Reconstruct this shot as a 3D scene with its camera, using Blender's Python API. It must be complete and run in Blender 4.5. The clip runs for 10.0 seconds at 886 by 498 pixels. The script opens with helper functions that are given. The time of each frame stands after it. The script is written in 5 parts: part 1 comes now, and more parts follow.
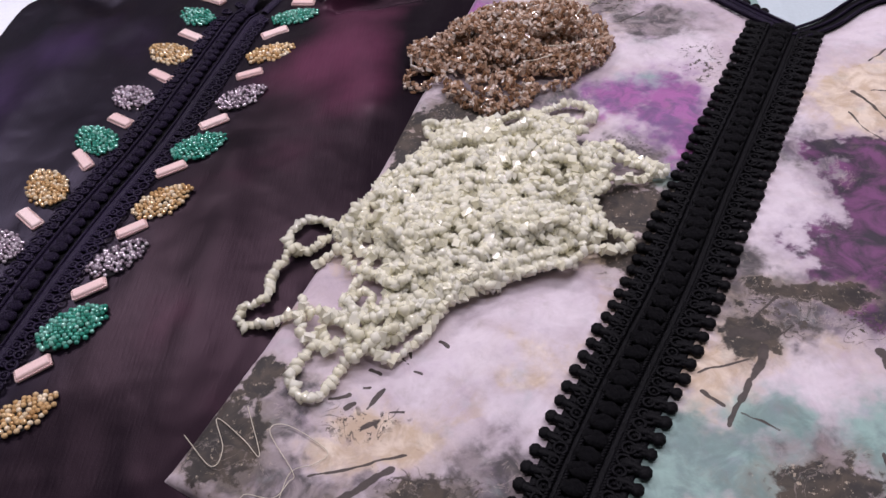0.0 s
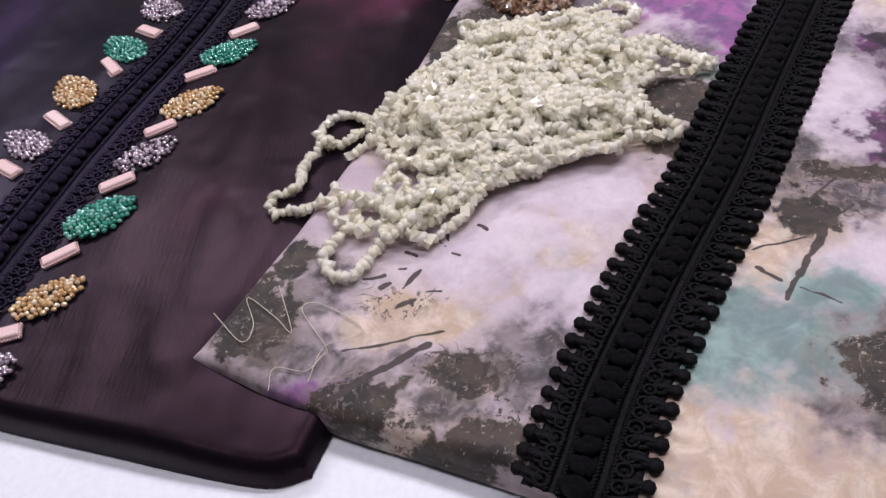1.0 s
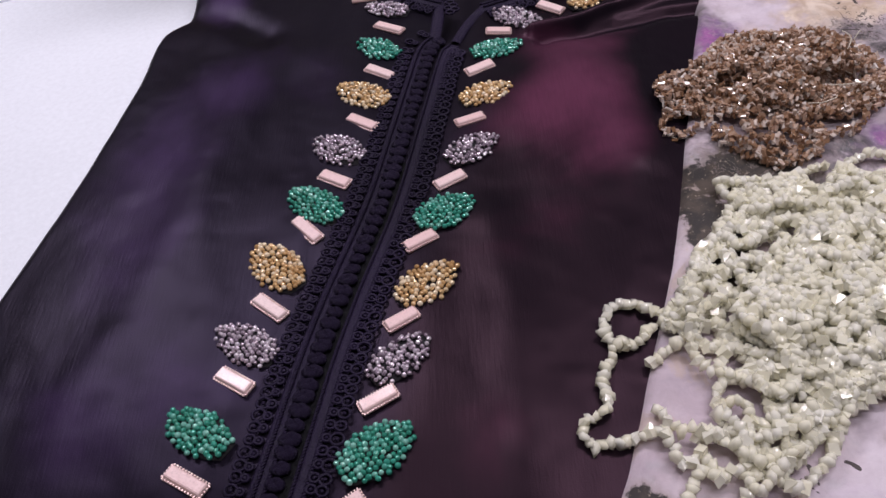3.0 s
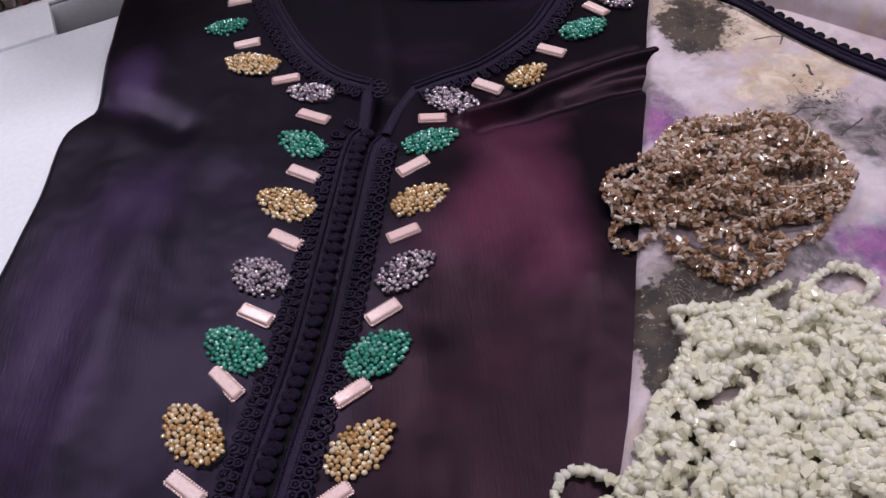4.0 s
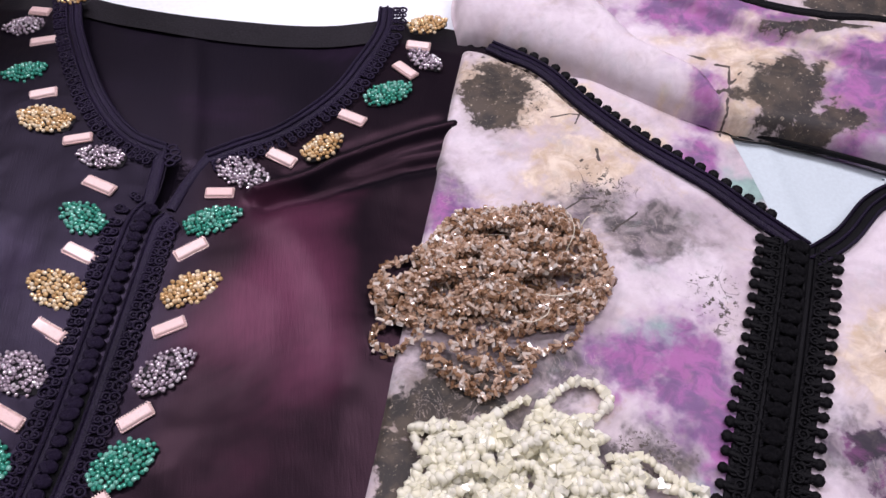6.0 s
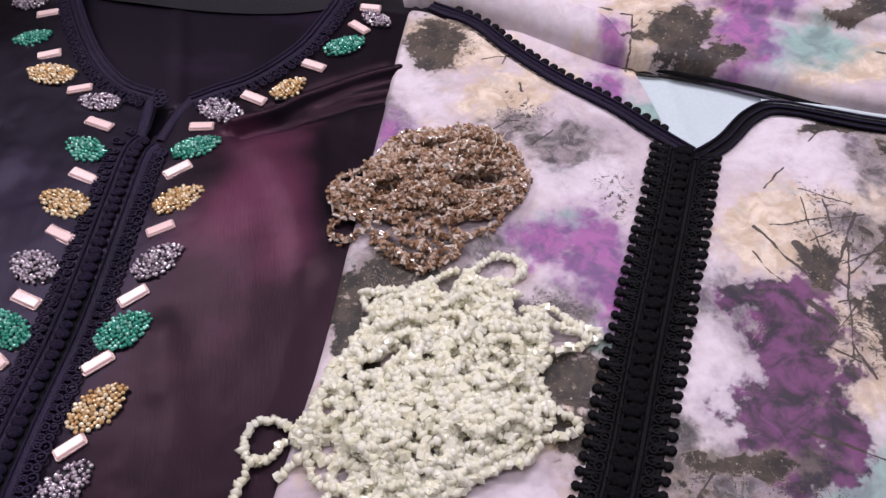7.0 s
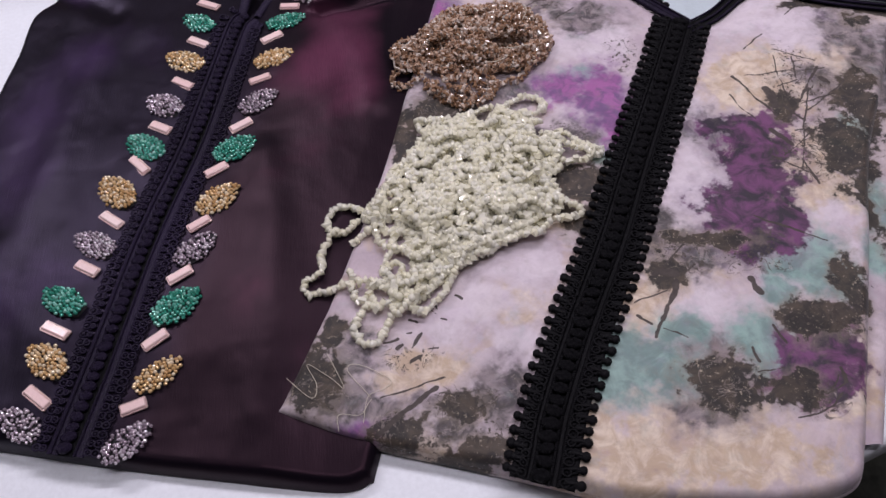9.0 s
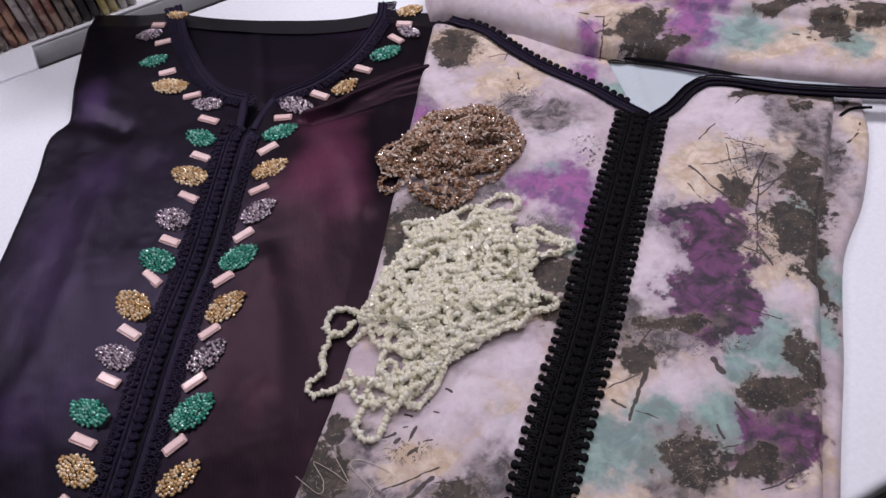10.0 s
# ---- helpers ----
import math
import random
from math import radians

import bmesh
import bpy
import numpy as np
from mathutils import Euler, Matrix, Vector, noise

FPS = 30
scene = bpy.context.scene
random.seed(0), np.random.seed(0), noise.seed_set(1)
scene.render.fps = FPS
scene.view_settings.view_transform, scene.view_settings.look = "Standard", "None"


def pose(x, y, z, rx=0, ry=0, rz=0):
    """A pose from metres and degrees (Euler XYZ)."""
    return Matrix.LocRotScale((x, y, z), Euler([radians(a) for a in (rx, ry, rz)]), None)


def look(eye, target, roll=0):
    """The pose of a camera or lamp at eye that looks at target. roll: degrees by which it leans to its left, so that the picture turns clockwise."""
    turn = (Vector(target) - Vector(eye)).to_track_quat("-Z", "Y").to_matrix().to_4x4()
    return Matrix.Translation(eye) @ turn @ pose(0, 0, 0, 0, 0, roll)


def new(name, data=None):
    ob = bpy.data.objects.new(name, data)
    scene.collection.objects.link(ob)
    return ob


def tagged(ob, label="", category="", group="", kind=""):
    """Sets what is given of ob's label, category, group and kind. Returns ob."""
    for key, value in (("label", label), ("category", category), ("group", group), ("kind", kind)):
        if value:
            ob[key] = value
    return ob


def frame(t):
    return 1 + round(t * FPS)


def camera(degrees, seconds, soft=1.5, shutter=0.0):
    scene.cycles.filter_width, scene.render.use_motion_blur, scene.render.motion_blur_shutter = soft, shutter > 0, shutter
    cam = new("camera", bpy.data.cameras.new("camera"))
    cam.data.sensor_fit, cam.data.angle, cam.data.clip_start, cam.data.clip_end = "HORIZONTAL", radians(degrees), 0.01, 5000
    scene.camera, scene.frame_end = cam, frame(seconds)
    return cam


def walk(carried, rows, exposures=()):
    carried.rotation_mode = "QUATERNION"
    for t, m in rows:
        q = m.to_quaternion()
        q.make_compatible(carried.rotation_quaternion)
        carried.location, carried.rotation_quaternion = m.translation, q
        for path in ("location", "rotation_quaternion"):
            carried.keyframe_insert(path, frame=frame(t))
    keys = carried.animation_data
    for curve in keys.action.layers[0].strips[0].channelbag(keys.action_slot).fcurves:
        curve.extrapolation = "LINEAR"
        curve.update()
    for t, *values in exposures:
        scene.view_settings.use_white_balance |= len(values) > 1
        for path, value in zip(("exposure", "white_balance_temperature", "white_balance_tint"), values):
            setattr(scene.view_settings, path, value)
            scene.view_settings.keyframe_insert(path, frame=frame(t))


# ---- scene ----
cam = camera(57.4, 10.0)
PATH = [
    (0, (0.17, 0.15, 0.304), (-0.053, 1.512, -1.143), -8.3),
    (0.5, (0.174, 0.141, 0.276), (-0.067, 1.537, -1.136), -9.2),
    (1, (0.161, 0.123, 0.26), (-0.121, 1.477, -1.185), -9.8),
    (1.5, (0.123, 0.137, 0.279), (-0.124, 1.483, -1.18), -9.7),
    (2, (0.062, 0.169, 0.292), (-0.095, 1.521, -1.173), -7.7),
    (2.5, (0.01, 0.19, 0.3), (-0.131, 1.536, -1.172), -6.7),
    (2.7, (-0.001, 0.2, 0.301), (-0.137, 1.546, -1.172), -6.7),
    (3.8, (0.016, 0.29, 0.329), (-0.042, 1.571, -1.206), -7.7),
    (4, (0.02, 0.306, 0.33), (-0.02, 1.58, -1.211), -7.4),
    (4.5, (0.036, 0.344, 0.34), (0.027, 1.553, -1.253), -6.6),
    (5, (0.063, 0.372, 0.35), (0.074, 1.493, -1.306), -5.1),
    (5.5, (0.09, 0.389, 0.364), (0.131, 1.517, -1.287), -2.5),
    (6, (0.119, 0.365, 0.378), (0.194, 1.492, -1.272), -1.7),
    (6.2, (0.125, 0.342, 0.384), (0.215, 1.484, -1.256), -1.6),
    (7.3, (0.138, 0.224, 0.405), (0.236, 1.422, -1.193), -2.8),
    (7.5, (0.136, 0.205, 0.406), (0.23, 1.414, -1.185), -2.9),
    (8, (0.129, 0.159, 0.419), (0.201, 1.399, -1.148), -2.6),
    (8.5, (0.128, 0.108, 0.428), (0.14, 1.36, -1.131), -3.5),
    (9, (0.129, 0.096, 0.447), (0.105, 1.25, -1.186), -6.5),
    (9.5, (0.14, 0.098, 0.5), (0.048, 1.339, -1.066), -12.2),
    (10, (0.146, 0.097, 0.512), (0.126, 1.329, -1.063), -9.5),
]
EXPOSURE = [(0.0, 0.01), (1.0, 0.09), (1.5, 0.03), (2.5, -0.09), (4.0, -0.29), (4.5, 0.03), (5.0, 0.23), (5.5, 0.23), (6.2, 0.15), (7.5, 0.08), (8.5, -0.25), (9.0, -0.25), (9.5, -0.29), (10.0, -0.3)]
walk(cam, [(t, look(eye, target, roll)) for t, eye, target, roll in PATH], EXPOSURE)

# ---- light ----
world = bpy.data.worlds.new("room_air")
scene.world = world
world.use_nodes = True
world.node_tree.nodes["Background"].inputs[0].default_value = (0.75, 0.8, 1.0, 1)
world.node_tree.nodes["Background"].inputs[1].default_value = 0.05


def area_lamp(x, y, z, sx, sy, watts, colour=(1.0, 0.93, 1.04)):
    data = bpy.data.lights.new("area_lamp", "AREA")
    data.shape, data.size, data.size_y, data.energy, data.color = "RECTANGLE", sx, sy, watts, colour
    ob = new("area_lamp", data)
    ob.matrix_world = look((x, y, z), (x, y, 0))
    return ob


# Unseen lamps, assumed overhead; placed and powered to suit satin sheen and brightness.
area_lamp(-0.8, 1.5, 1.55, 1.1, 0.15, 22)
area_lamp(0.75, 1.05, 1.55, 1.2, 0.12, 18)
# Unseen front lamp, strengthened to brighten the shelf's front edge.
area_lamp(0.2, 0.2, 1.55, 1.2, 0.12, 9)

# ---- materials ----


def material(name):
    m = bpy.data.materials.new(name)
    m.use_nodes = True
    return m, m.node_tree.nodes, m.node_tree.links, m.node_tree.nodes["Principled BSDF"]


def add(nodes, kind, **values):
    n = nodes.new(kind)
    for k, v in values.items():
        n.inputs[k.replace("_", " ")].default_value = v
    return n


def mixed(nodes, links, factor, a, b, blend="MIX"):
    """Colour mix of a and b, each a socket or a colour."""
    n = nodes.new("ShaderNodeMix")
    n.data_type, n.blend_type = "RGBA", blend
    for socket, value in ((n.inputs[0], factor), (n.inputs[6], a), (n.inputs[7], b)):
        if isinstance(value, bpy.types.NodeSocket):
            links.new(value, socket)
        elif isinstance(value, (int, float)):
            socket.default_value = value
        else:
            socket.default_value = (*value, 1)
    return n.outputs[2]


def maths(nodes, links, op, a, b=0.0, c=0.0):
    n = nodes.new("ShaderNodeMath")
    n.operation = op
    for socket, value in zip(n.inputs, (a, b, c)):
        if isinstance(value, bpy.types.NodeSocket):
            links.new(value, socket)
        else:
            socket.default_value = value
    return n.outputs[0]


def ramp(nodes, links, value, lo, hi, to_lo=0.0, to_hi=1.0, smooth=True):
    n = nodes.new("ShaderNodeMapRange")
    n.interpolation_type = "SMOOTHSTEP" if smooth else "LINEAR"
    links.new(value, n.inputs[0])
    for i, v in zip((1, 2, 3, 4), (lo, hi, to_lo, to_hi)):
        n.inputs[i].default_value = v
    return n.outputs[0]


def noise_of(nodes, links, scale, detail=3.0, rough=0.55, stretch=(1, 1, 1), shift=(0, 0, 0), warp=0.0):
    co = nodes.new("ShaderNodeTexCoord")
    mp = nodes.new("ShaderNodeMapping")
    mp.inputs["Scale"].default_value, mp.inputs["Location"].default_value = stretch, shift
    links.new(co.outputs["Object"], mp.inputs[0])
    n = add(nodes, "ShaderNodeTexNoise", Scale=scale, Detail=detail, Roughness=rough, Distortion=warp)
    links.new(mp.outputs[0], n.inputs["Vector"])
    return n.outputs["Fac"]


def bump(nodes, links, bsdf, height, strength, distance):
    b = add(nodes, "ShaderNodeBump", Strength=strength, Distance=distance)
    links.new(height, b.inputs["Height"])
    links.new(b.outputs[0], bsdf.inputs["Normal"])
    return b


def plain(name, colour, rough=0.5, metal=0.0, grain=60.0, vary=0.25, relief=0.0003, sheen=0.0, gloss=0.5):
    """A surface of one colour with grain at two scales."""
    m, ns, ls, b = material(name)
    coarse, fine = noise_of(ns, ls, grain * 0.2), noise_of(ns, ls, grain * 12, 2)
    f = maths(ns, ls, "MULTIPLY_ADD", fine, 0.5, maths(ns, ls, "MULTIPLY", coarse, 0.5))
    lo, hi = [c * (1 - vary) for c in colour], [min(1, c * (1 + vary)) for c in colour]
    ls.new(mixed(ns, ls, ramp(ns, ls, f, 0.3, 0.7), lo, hi), b.inputs["Base Color"])
    b.inputs["Roughness"].default_value, b.inputs["Metallic"].default_value = rough, metal
    b.inputs["Sheen Weight"].default_value = sheen
    b.inputs["Specular IOR Level"].default_value = gloss
    if relief:
        bump(ns, ls, b, fine, 0.6, relief)
    return m


def beads_of(name, colours, rough, metal=0.0, trans=0.0, by_object=False, coat=0.0, glow=0.0, mottle_depth=0.3, through_light=0.0, clear=0.0):
    """Glass or metal beads whose tone differs from bead to bead."""
    m, ns, ls, b = material(name)
    src = ns.new("ShaderNodeObjectInfo").outputs["Random"] if by_object else ns.new("ShaderNodeNewGeometry").outputs["Random Per Island"]
    r = ns.new("ShaderNodeValToRGB")
    el = r.color_ramp.elements
    while len(el) < len(colours):
        el.new(0.5)
    for i, c in enumerate(colours):
        el[i].position, el[i].color = i / (len(colours) - 1), (*c, 1)
    ls.new(src, r.inputs[0])
    mottle = noise_of(ns, ls, 900, 2)
    ls.new(mixed(ns, ls, ramp(ns, ls, mottle, 0.4, 0.8, 0, mottle_depth), r.outputs[0], [c * 0.65 for c in colours[0]]), b.inputs["Base Color"])
    ls.new(ramp(ns, ls, mottle, 0.3, 0.7, rough * 0.7, rough * 1.5), b.inputs["Roughness"])
    b.inputs["Metallic"].default_value = metal
    b.inputs["Transmission Weight"].default_value = trans
    b.inputs["Subsurface Weight"].default_value, b.inputs["Subsurface Scale"].default_value = glow, 0.004
    b.inputs["Subsurface Radius"].default_value = (1.0, 1.0, 1.0)
    b.inputs["Coat Weight"].default_value, b.inputs["Coat Roughness"].default_value = coat, 0.06
    if through_light:
        soft, mix = ns.new("ShaderNodeBsdfTranslucent"), ns.new("ShaderNodeMixShader")
        ls.new(b.inputs["Base Color"].links[0].from_socket, soft.inputs["Color"])
        mix.inputs[0].default_value = through_light
        ls.new(b.outputs[0], mix.inputs[1])
        ls.new(soft.outputs[0], mix.inputs[2])
        ls.new(mix.outputs[0], ns["Material Output"].inputs["Surface"])
    if clear:
        thin, mix = ns.new("ShaderNodeBsdfTransparent"), ns.new("ShaderNodeMixShader")
        thin.inputs["Color"].default_value = (*[0.5 + 0.5 * c for c in colours[-1]], 1)
        mix.inputs[0].default_value = clear
        ls.new(ns["Material Output"].inputs["Surface"].links[0].from_socket, mix.inputs[1])
        ls.new(thin.outputs[0], mix.inputs[2])
        ls.new(mix.outputs[0], ns["Material Output"].inputs["Surface"])
    return m


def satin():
    """Dark plum crinkled satin, near black to wine, sheen and shade in its colour."""
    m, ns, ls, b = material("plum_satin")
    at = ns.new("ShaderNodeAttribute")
    at.attribute_name = "sheen_tone"
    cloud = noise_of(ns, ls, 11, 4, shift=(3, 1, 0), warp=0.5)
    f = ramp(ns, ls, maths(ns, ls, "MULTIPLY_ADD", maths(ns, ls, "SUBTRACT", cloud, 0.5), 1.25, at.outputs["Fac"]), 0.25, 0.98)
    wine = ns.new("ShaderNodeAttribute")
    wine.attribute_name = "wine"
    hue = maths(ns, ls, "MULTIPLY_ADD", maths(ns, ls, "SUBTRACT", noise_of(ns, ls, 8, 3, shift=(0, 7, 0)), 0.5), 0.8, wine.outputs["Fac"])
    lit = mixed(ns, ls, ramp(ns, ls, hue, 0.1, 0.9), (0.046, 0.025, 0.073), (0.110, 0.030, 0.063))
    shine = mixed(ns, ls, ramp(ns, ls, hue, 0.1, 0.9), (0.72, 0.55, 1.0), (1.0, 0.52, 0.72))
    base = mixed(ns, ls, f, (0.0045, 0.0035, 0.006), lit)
    crinkle = noise_of(ns, ls, 260, 2, 0.5, stretch=(3.2, 0.35, 1), warp=0.4)
    weave = noise_of(ns, ls, 1500, 1, 0.5)
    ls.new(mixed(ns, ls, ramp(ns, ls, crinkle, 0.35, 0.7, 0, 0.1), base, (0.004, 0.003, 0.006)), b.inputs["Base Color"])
    b.inputs["Roughness"].default_value = 0.36
    b.inputs["Specular IOR Level"].default_value = 0.17
    ls.new(shine, b.inputs["Specular Tint"])
    bump(ns, ls, b, maths(ns, ls, "MULTIPLY_ADD", weave, 0.3, crinkle), 0.4, 0.0003)
    return m


def printed():
    """Pale crepe printed with clouds, blots, spatter and twigs."""
    m, ns, ls, b = material("printed_crepe")

    def field(name):
        at = ns.new("ShaderNodeAttribute")
        at.attribute_name = name
        return at.outputs["Fac"]

    def blot(name, scale, amp, lo, hi, shift, detail=6.0, top=1.0, rough=0.62):
        n = noise_of(ns, ls, scale, detail, rough, shift=shift, warp=0.3)
        v = maths(ns, ls, "MULTIPLY_ADD", maths(ns, ls, "SUBTRACT", n, 0.5), amp, field(name))
        return ramp(ns, ls, v, lo, hi, 0, top)

    wash = noise_of(ns, ls, 14, 5, 0.6, shift=(5, 2, 0), warp=0.5)
    base = mixed(ns, ls, ramp(ns, ls, wash, 0.35, 0.65), (0.53, 0.44, 0.49), (0.69, 0.60, 0.64))
    mauve = noise_of(ns, ls, 20, 8, 0.68, shift=(1, 8, 0), warp=0.6)
    base = mixed(ns, ls, ramp(ns, ls, mauve, 0.48, 0.72, 0, 0.65), base, (0.34, 0.285, 0.34))
    tan = noise_of(ns, ls, 30, 8, 0.72, shift=(4, 4, 0), warp=0.8)
    base = mixed(ns, ls, ramp(ns, ls, tan, 0.54, 0.62, 0, 0.6), base, (0.56, 0.44, 0.36))

    def value(name, scale, amp, shift, detail=7.0, rough=0.68):
        n = noise_of(ns, ls, scale, detail, rough, shift=shift, warp=0.4)
        return maths(ns, ls, "MULTIPLY_ADD", maths(ns, ls, "SUBTRACT", n, 0.5), amp, field(name))

    def stain(under, name, scale, amp, shift, halo, low, high, lo=-0.25, hi=0.2, wash_=0.5, top=0.95, tone=80):
        """A soft wash round a blot, then the blot itself in two tones."""
        v = value(name, scale, amp, shift)
        under = mixed(ns, ls, ramp(ns, ls, v, -0.95, 0.15, 0, wash_), under, halo)
        t = ramp(ns, ls, noise_of(ns, ls, tone, 6, 0.62, shift=shift, warp=0.6), 0.38, 0.64)
        return mixed(ns, ls, ramp(ns, ls, v, lo, hi, 0, top), under, mixed(ns, ls, t, low, high))

    base = stain(base, "cream", 110, 1.3, (0, 0, 0), (0.62, 0.50, 0.43), (0.56, 0.43, 0.31), (0.78, 0.66, 0.54), -0.3, 0.15, 0.6)
    base = mixed(ns, ls, blot("white", 60, 1.2, -0.35, 0.6, (9, 3, 0), top=0.92), base, mixed(ns, ls, noise_of(ns, ls, 30, 4), (0.61, 0.53, 0.60), (0.79, 0.71, 0.76)))
    base = stain(base, "grey", 90, 1.4, (2, 2, 0), (0.36, 0.31, 0.34), (0.05, 0.044, 0.046), (0.28, 0.235, 0.245), -0.3, 0.4, 0.5)
    base = stain(base, "teal", 70, 1.3, (4, 1, 0), (0.38, 0.46, 0.46), (0.13, 0.24, 0.225), (0.27, 0.45, 0.40), -0.4, 0.4, 0.6, top=0.8, tone=55)
    base = stain(base, "purple", 50, 1.2, (6, 1, 0), (0.46, 0.32, 0.50), (0.17, 0.085, 0.22), (0.38, 0.12, 0.35), -0.4, 0.4, 0.5)
    base = stain(base, "violet", 100, 1.5, (7, 5, 0), (0.30, 0.23, 0.32), (0.015, 0.009, 0.022), (0.165, 0.045, 0.15), -0.3, 0.06, 0.5, tone=60)
    base = stain(base, "olive", 140, 1.7, (1, 5, 0), (0.27, 0.22, 0.18), (0.014, 0.012, 0.011), (0.066, 0.049, 0.035), -0.25, 0.02, 0.55, tone=70)
    vein = maths(ns, ls, "ABSOLUTE", maths(ns, ls, "SUBTRACT", noise_of(ns, ls, 42, 3, 0.5, shift=(3, 3, 0), warp=0.9), 0.5))
    dark_line = maths(ns, ls, "MULTIPLY", ramp(ns, ls, vein, 0.003, 0.009, 1, 0), ramp(ns, ls, value("speck", 40, 1.6, (2, 7, 0)), 0.0, 0.5, 0, 0.75))
    base = mixed(ns, ls, dark_line, base, (0.06, 0.048, 0.042))
    crack = maths(ns, ls, "ABSOLUTE", maths(ns, ls, "SUBTRACT", noise_of(ns, ls, 64, 5, 0.6, shift=(6, 3, 0), warp=1.2), 0.5))
    light_line = maths(ns, ls, "MULTIPLY", ramp(ns, ls, crack, 0.004, 0.016, 1, 0), ramp(ns, ls, value("grey", 30, 2.4, (5, 7, 0)), 0.2, 0.6, 0, 0.22))
    base = mixed(ns, ls, light_line, base, (0.66, 0.55, 0.50))
    sp = noise_of(ns, ls, 330, 4, 0.7, shift=(8, 8, 0))
    spat = maths(ns, ls, "MULTIPLY", ramp(ns, ls, field("speck"), 0.0, 0.6), ramp(ns, ls, sp, 0.55, 0.60))
    base = mixed(ns, ls, spat, base, (0.075, 0.06, 0.05))
    sp2 = noise_of(ns, ls, 420, 4, 0.7, shift=(2, 9, 0))
    lights = maths(ns, ls, "MULTIPLY", ramp(ns, ls, field("olive"), -0.6, 0.1), ramp(ns, ls, sp2, 0.60, 0.68, 0, 0.55))
    base = mixed(ns, ls, lights, base, (0.62, 0.52, 0.40))
    edge = noise_of(ns, ls, 240, 3)
    ink = maths(ns, ls, "MULTIPLY_ADD", maths(ns, ls, "SUBTRACT", edge, 0.5), 0.5, field("ink"))
    base = mixed(ns, ls, ramp(ns, ls, ink, 0.42, 0.56, 0, 0.96), base, mixed(ns, ls, edge, (0.03, 0.022, 0.02), (0.085, 0.066, 0.06)))
    wet = noise_of(ns, ls, 75, 9, 0.72, shift=(11, 2, 0), warp=0.7)
    base = mixed(ns, ls, ramp(ns, ls, wet, 0.32, 0.7, 0.38, 0.0), base, mixed(ns, ls, 1.0, base, (0.62, 0.56, 0.58), "MULTIPLY"))
    ls.new(base, b.inputs["Base Color"])
    b.inputs["Roughness"].default_value = 0.62
    b.inputs["Specular IOR Level"].default_value = 0.3
    b.inputs["Sheen Weight"].default_value = 0.1
    weave = noise_of(ns, ls, 1300, 2)
    soft = noise_of(ns, ls, 45, 3)
    bump(ns, ls, b, maths(ns, ls, "MULTIPLY_ADD", weave, 0.08, soft), 0.35, 0.002)
    return m


SATIN, PRINT = satin(), printed()
LINING = plain("pale_blue_lining", (0.50, 0.57, 0.61), 0.6, grain=40, vary=0.06, relief=0.0002, sheen=0.1)
WHITE = plain("white_tablecloth", (0.84, 0.865, 0.92), 0.55, grain=25, vary=0.05, relief=0.0002)
BOARD = plain("white_laminate", (0.82, 0.83, 0.86), 0.35, grain=20, vary=0.05, relief=0.0001)
CORD = plain("black_rayon_cord", (0.0038, 0.0035, 0.005), 0.6, grain=75, vary=0.5, relief=0.0012, gloss=0.12)
NAVY = plain("blue_black_cord", (0.0145, 0.0095, 0.026), 0.5, grain=75, vary=0.5, relief=0.0012, gloss=0.14)
PAD = plain("dark_felt", (0.02, 0.018, 0.022), 0.9, grain=120)
FACING = plain("grey_neck_facing", (0.014, 0.012, 0.016), 0.85, grain=70, vary=0.5, relief=0.0005, gloss=0.2)
THREAD = plain("pale_thread", (0.62, 0.56, 0.46), 0.6, grain=200, relief=0)
GREEN = beads_of("green_glass", [(0.03, 0.23, 0.16), (0.05, 0.34, 0.25), (0.28, 0.60, 0.50)], 0.1, 0.3, by_object=True, coat=1.0)
GOLD = beads_of("gold_glass", [(0.50, 0.29, 0.12), (0.72, 0.49, 0.24), (0.92, 0.80, 0.60)], 0.1, 0.25, by_object=True, coat=1.0)
SILVER = beads_of("smoke_silver", [(0.26, 0.20, 0.25), (0.54, 0.44, 0.52), (0.86, 0.78, 0.84)], 0.1, 0.5, by_object=True, coat=1.0)
# Mottled tone in the pink stands in for the stones' uneven glint.
PINK = beads_of("pink_stone", [(0.80, 0.55, 0.53), (0.84, 0.60, 0.58), (0.87, 0.67, 0.65)], 0.40, 0.0, by_object=True, coat=0.25, mottle_depth=0.4)
CLAW = plain("rose_metal", (0.80, 0.58, 0.55), 0.4, 0.3, grain=300, relief=0)
CREAMS = [(0.965, 0.93, 0.735), (0.975, 0.95, 0.79), (0.98, 0.962, 0.86)]
IVORY = beads_of("ivory_chips", CREAMS, 0.12, coat=0.8, mottle_depth=0.0, through_light=0.08, clear=0.27)
IVORY_ONE = beads_of("ivory_chip", CREAMS, 0.12, by_object=True, coat=0.8, mottle_depth=0.0, through_light=0.08, clear=0.27)
AMBERS = [(0.22, 0.11, 0.055), (0.46, 0.28, 0.17), (0.62, 0.43, 0.31), (0.78, 0.60, 0.48), (0.94, 0.88, 0.82)]
BROWN = beads_of("amber_beads", AMBERS, 0.08, coat=1.0, mottle_depth=0.1, through_light=0.15, clear=0.22)
BROWN_ONE = beads_of("amber_bead", AMBERS, 0.08, by_object=True, coat=1.0, mottle_depth=0.1, through_light=0.15, clear=0.22)

# ---- shape helpers ----


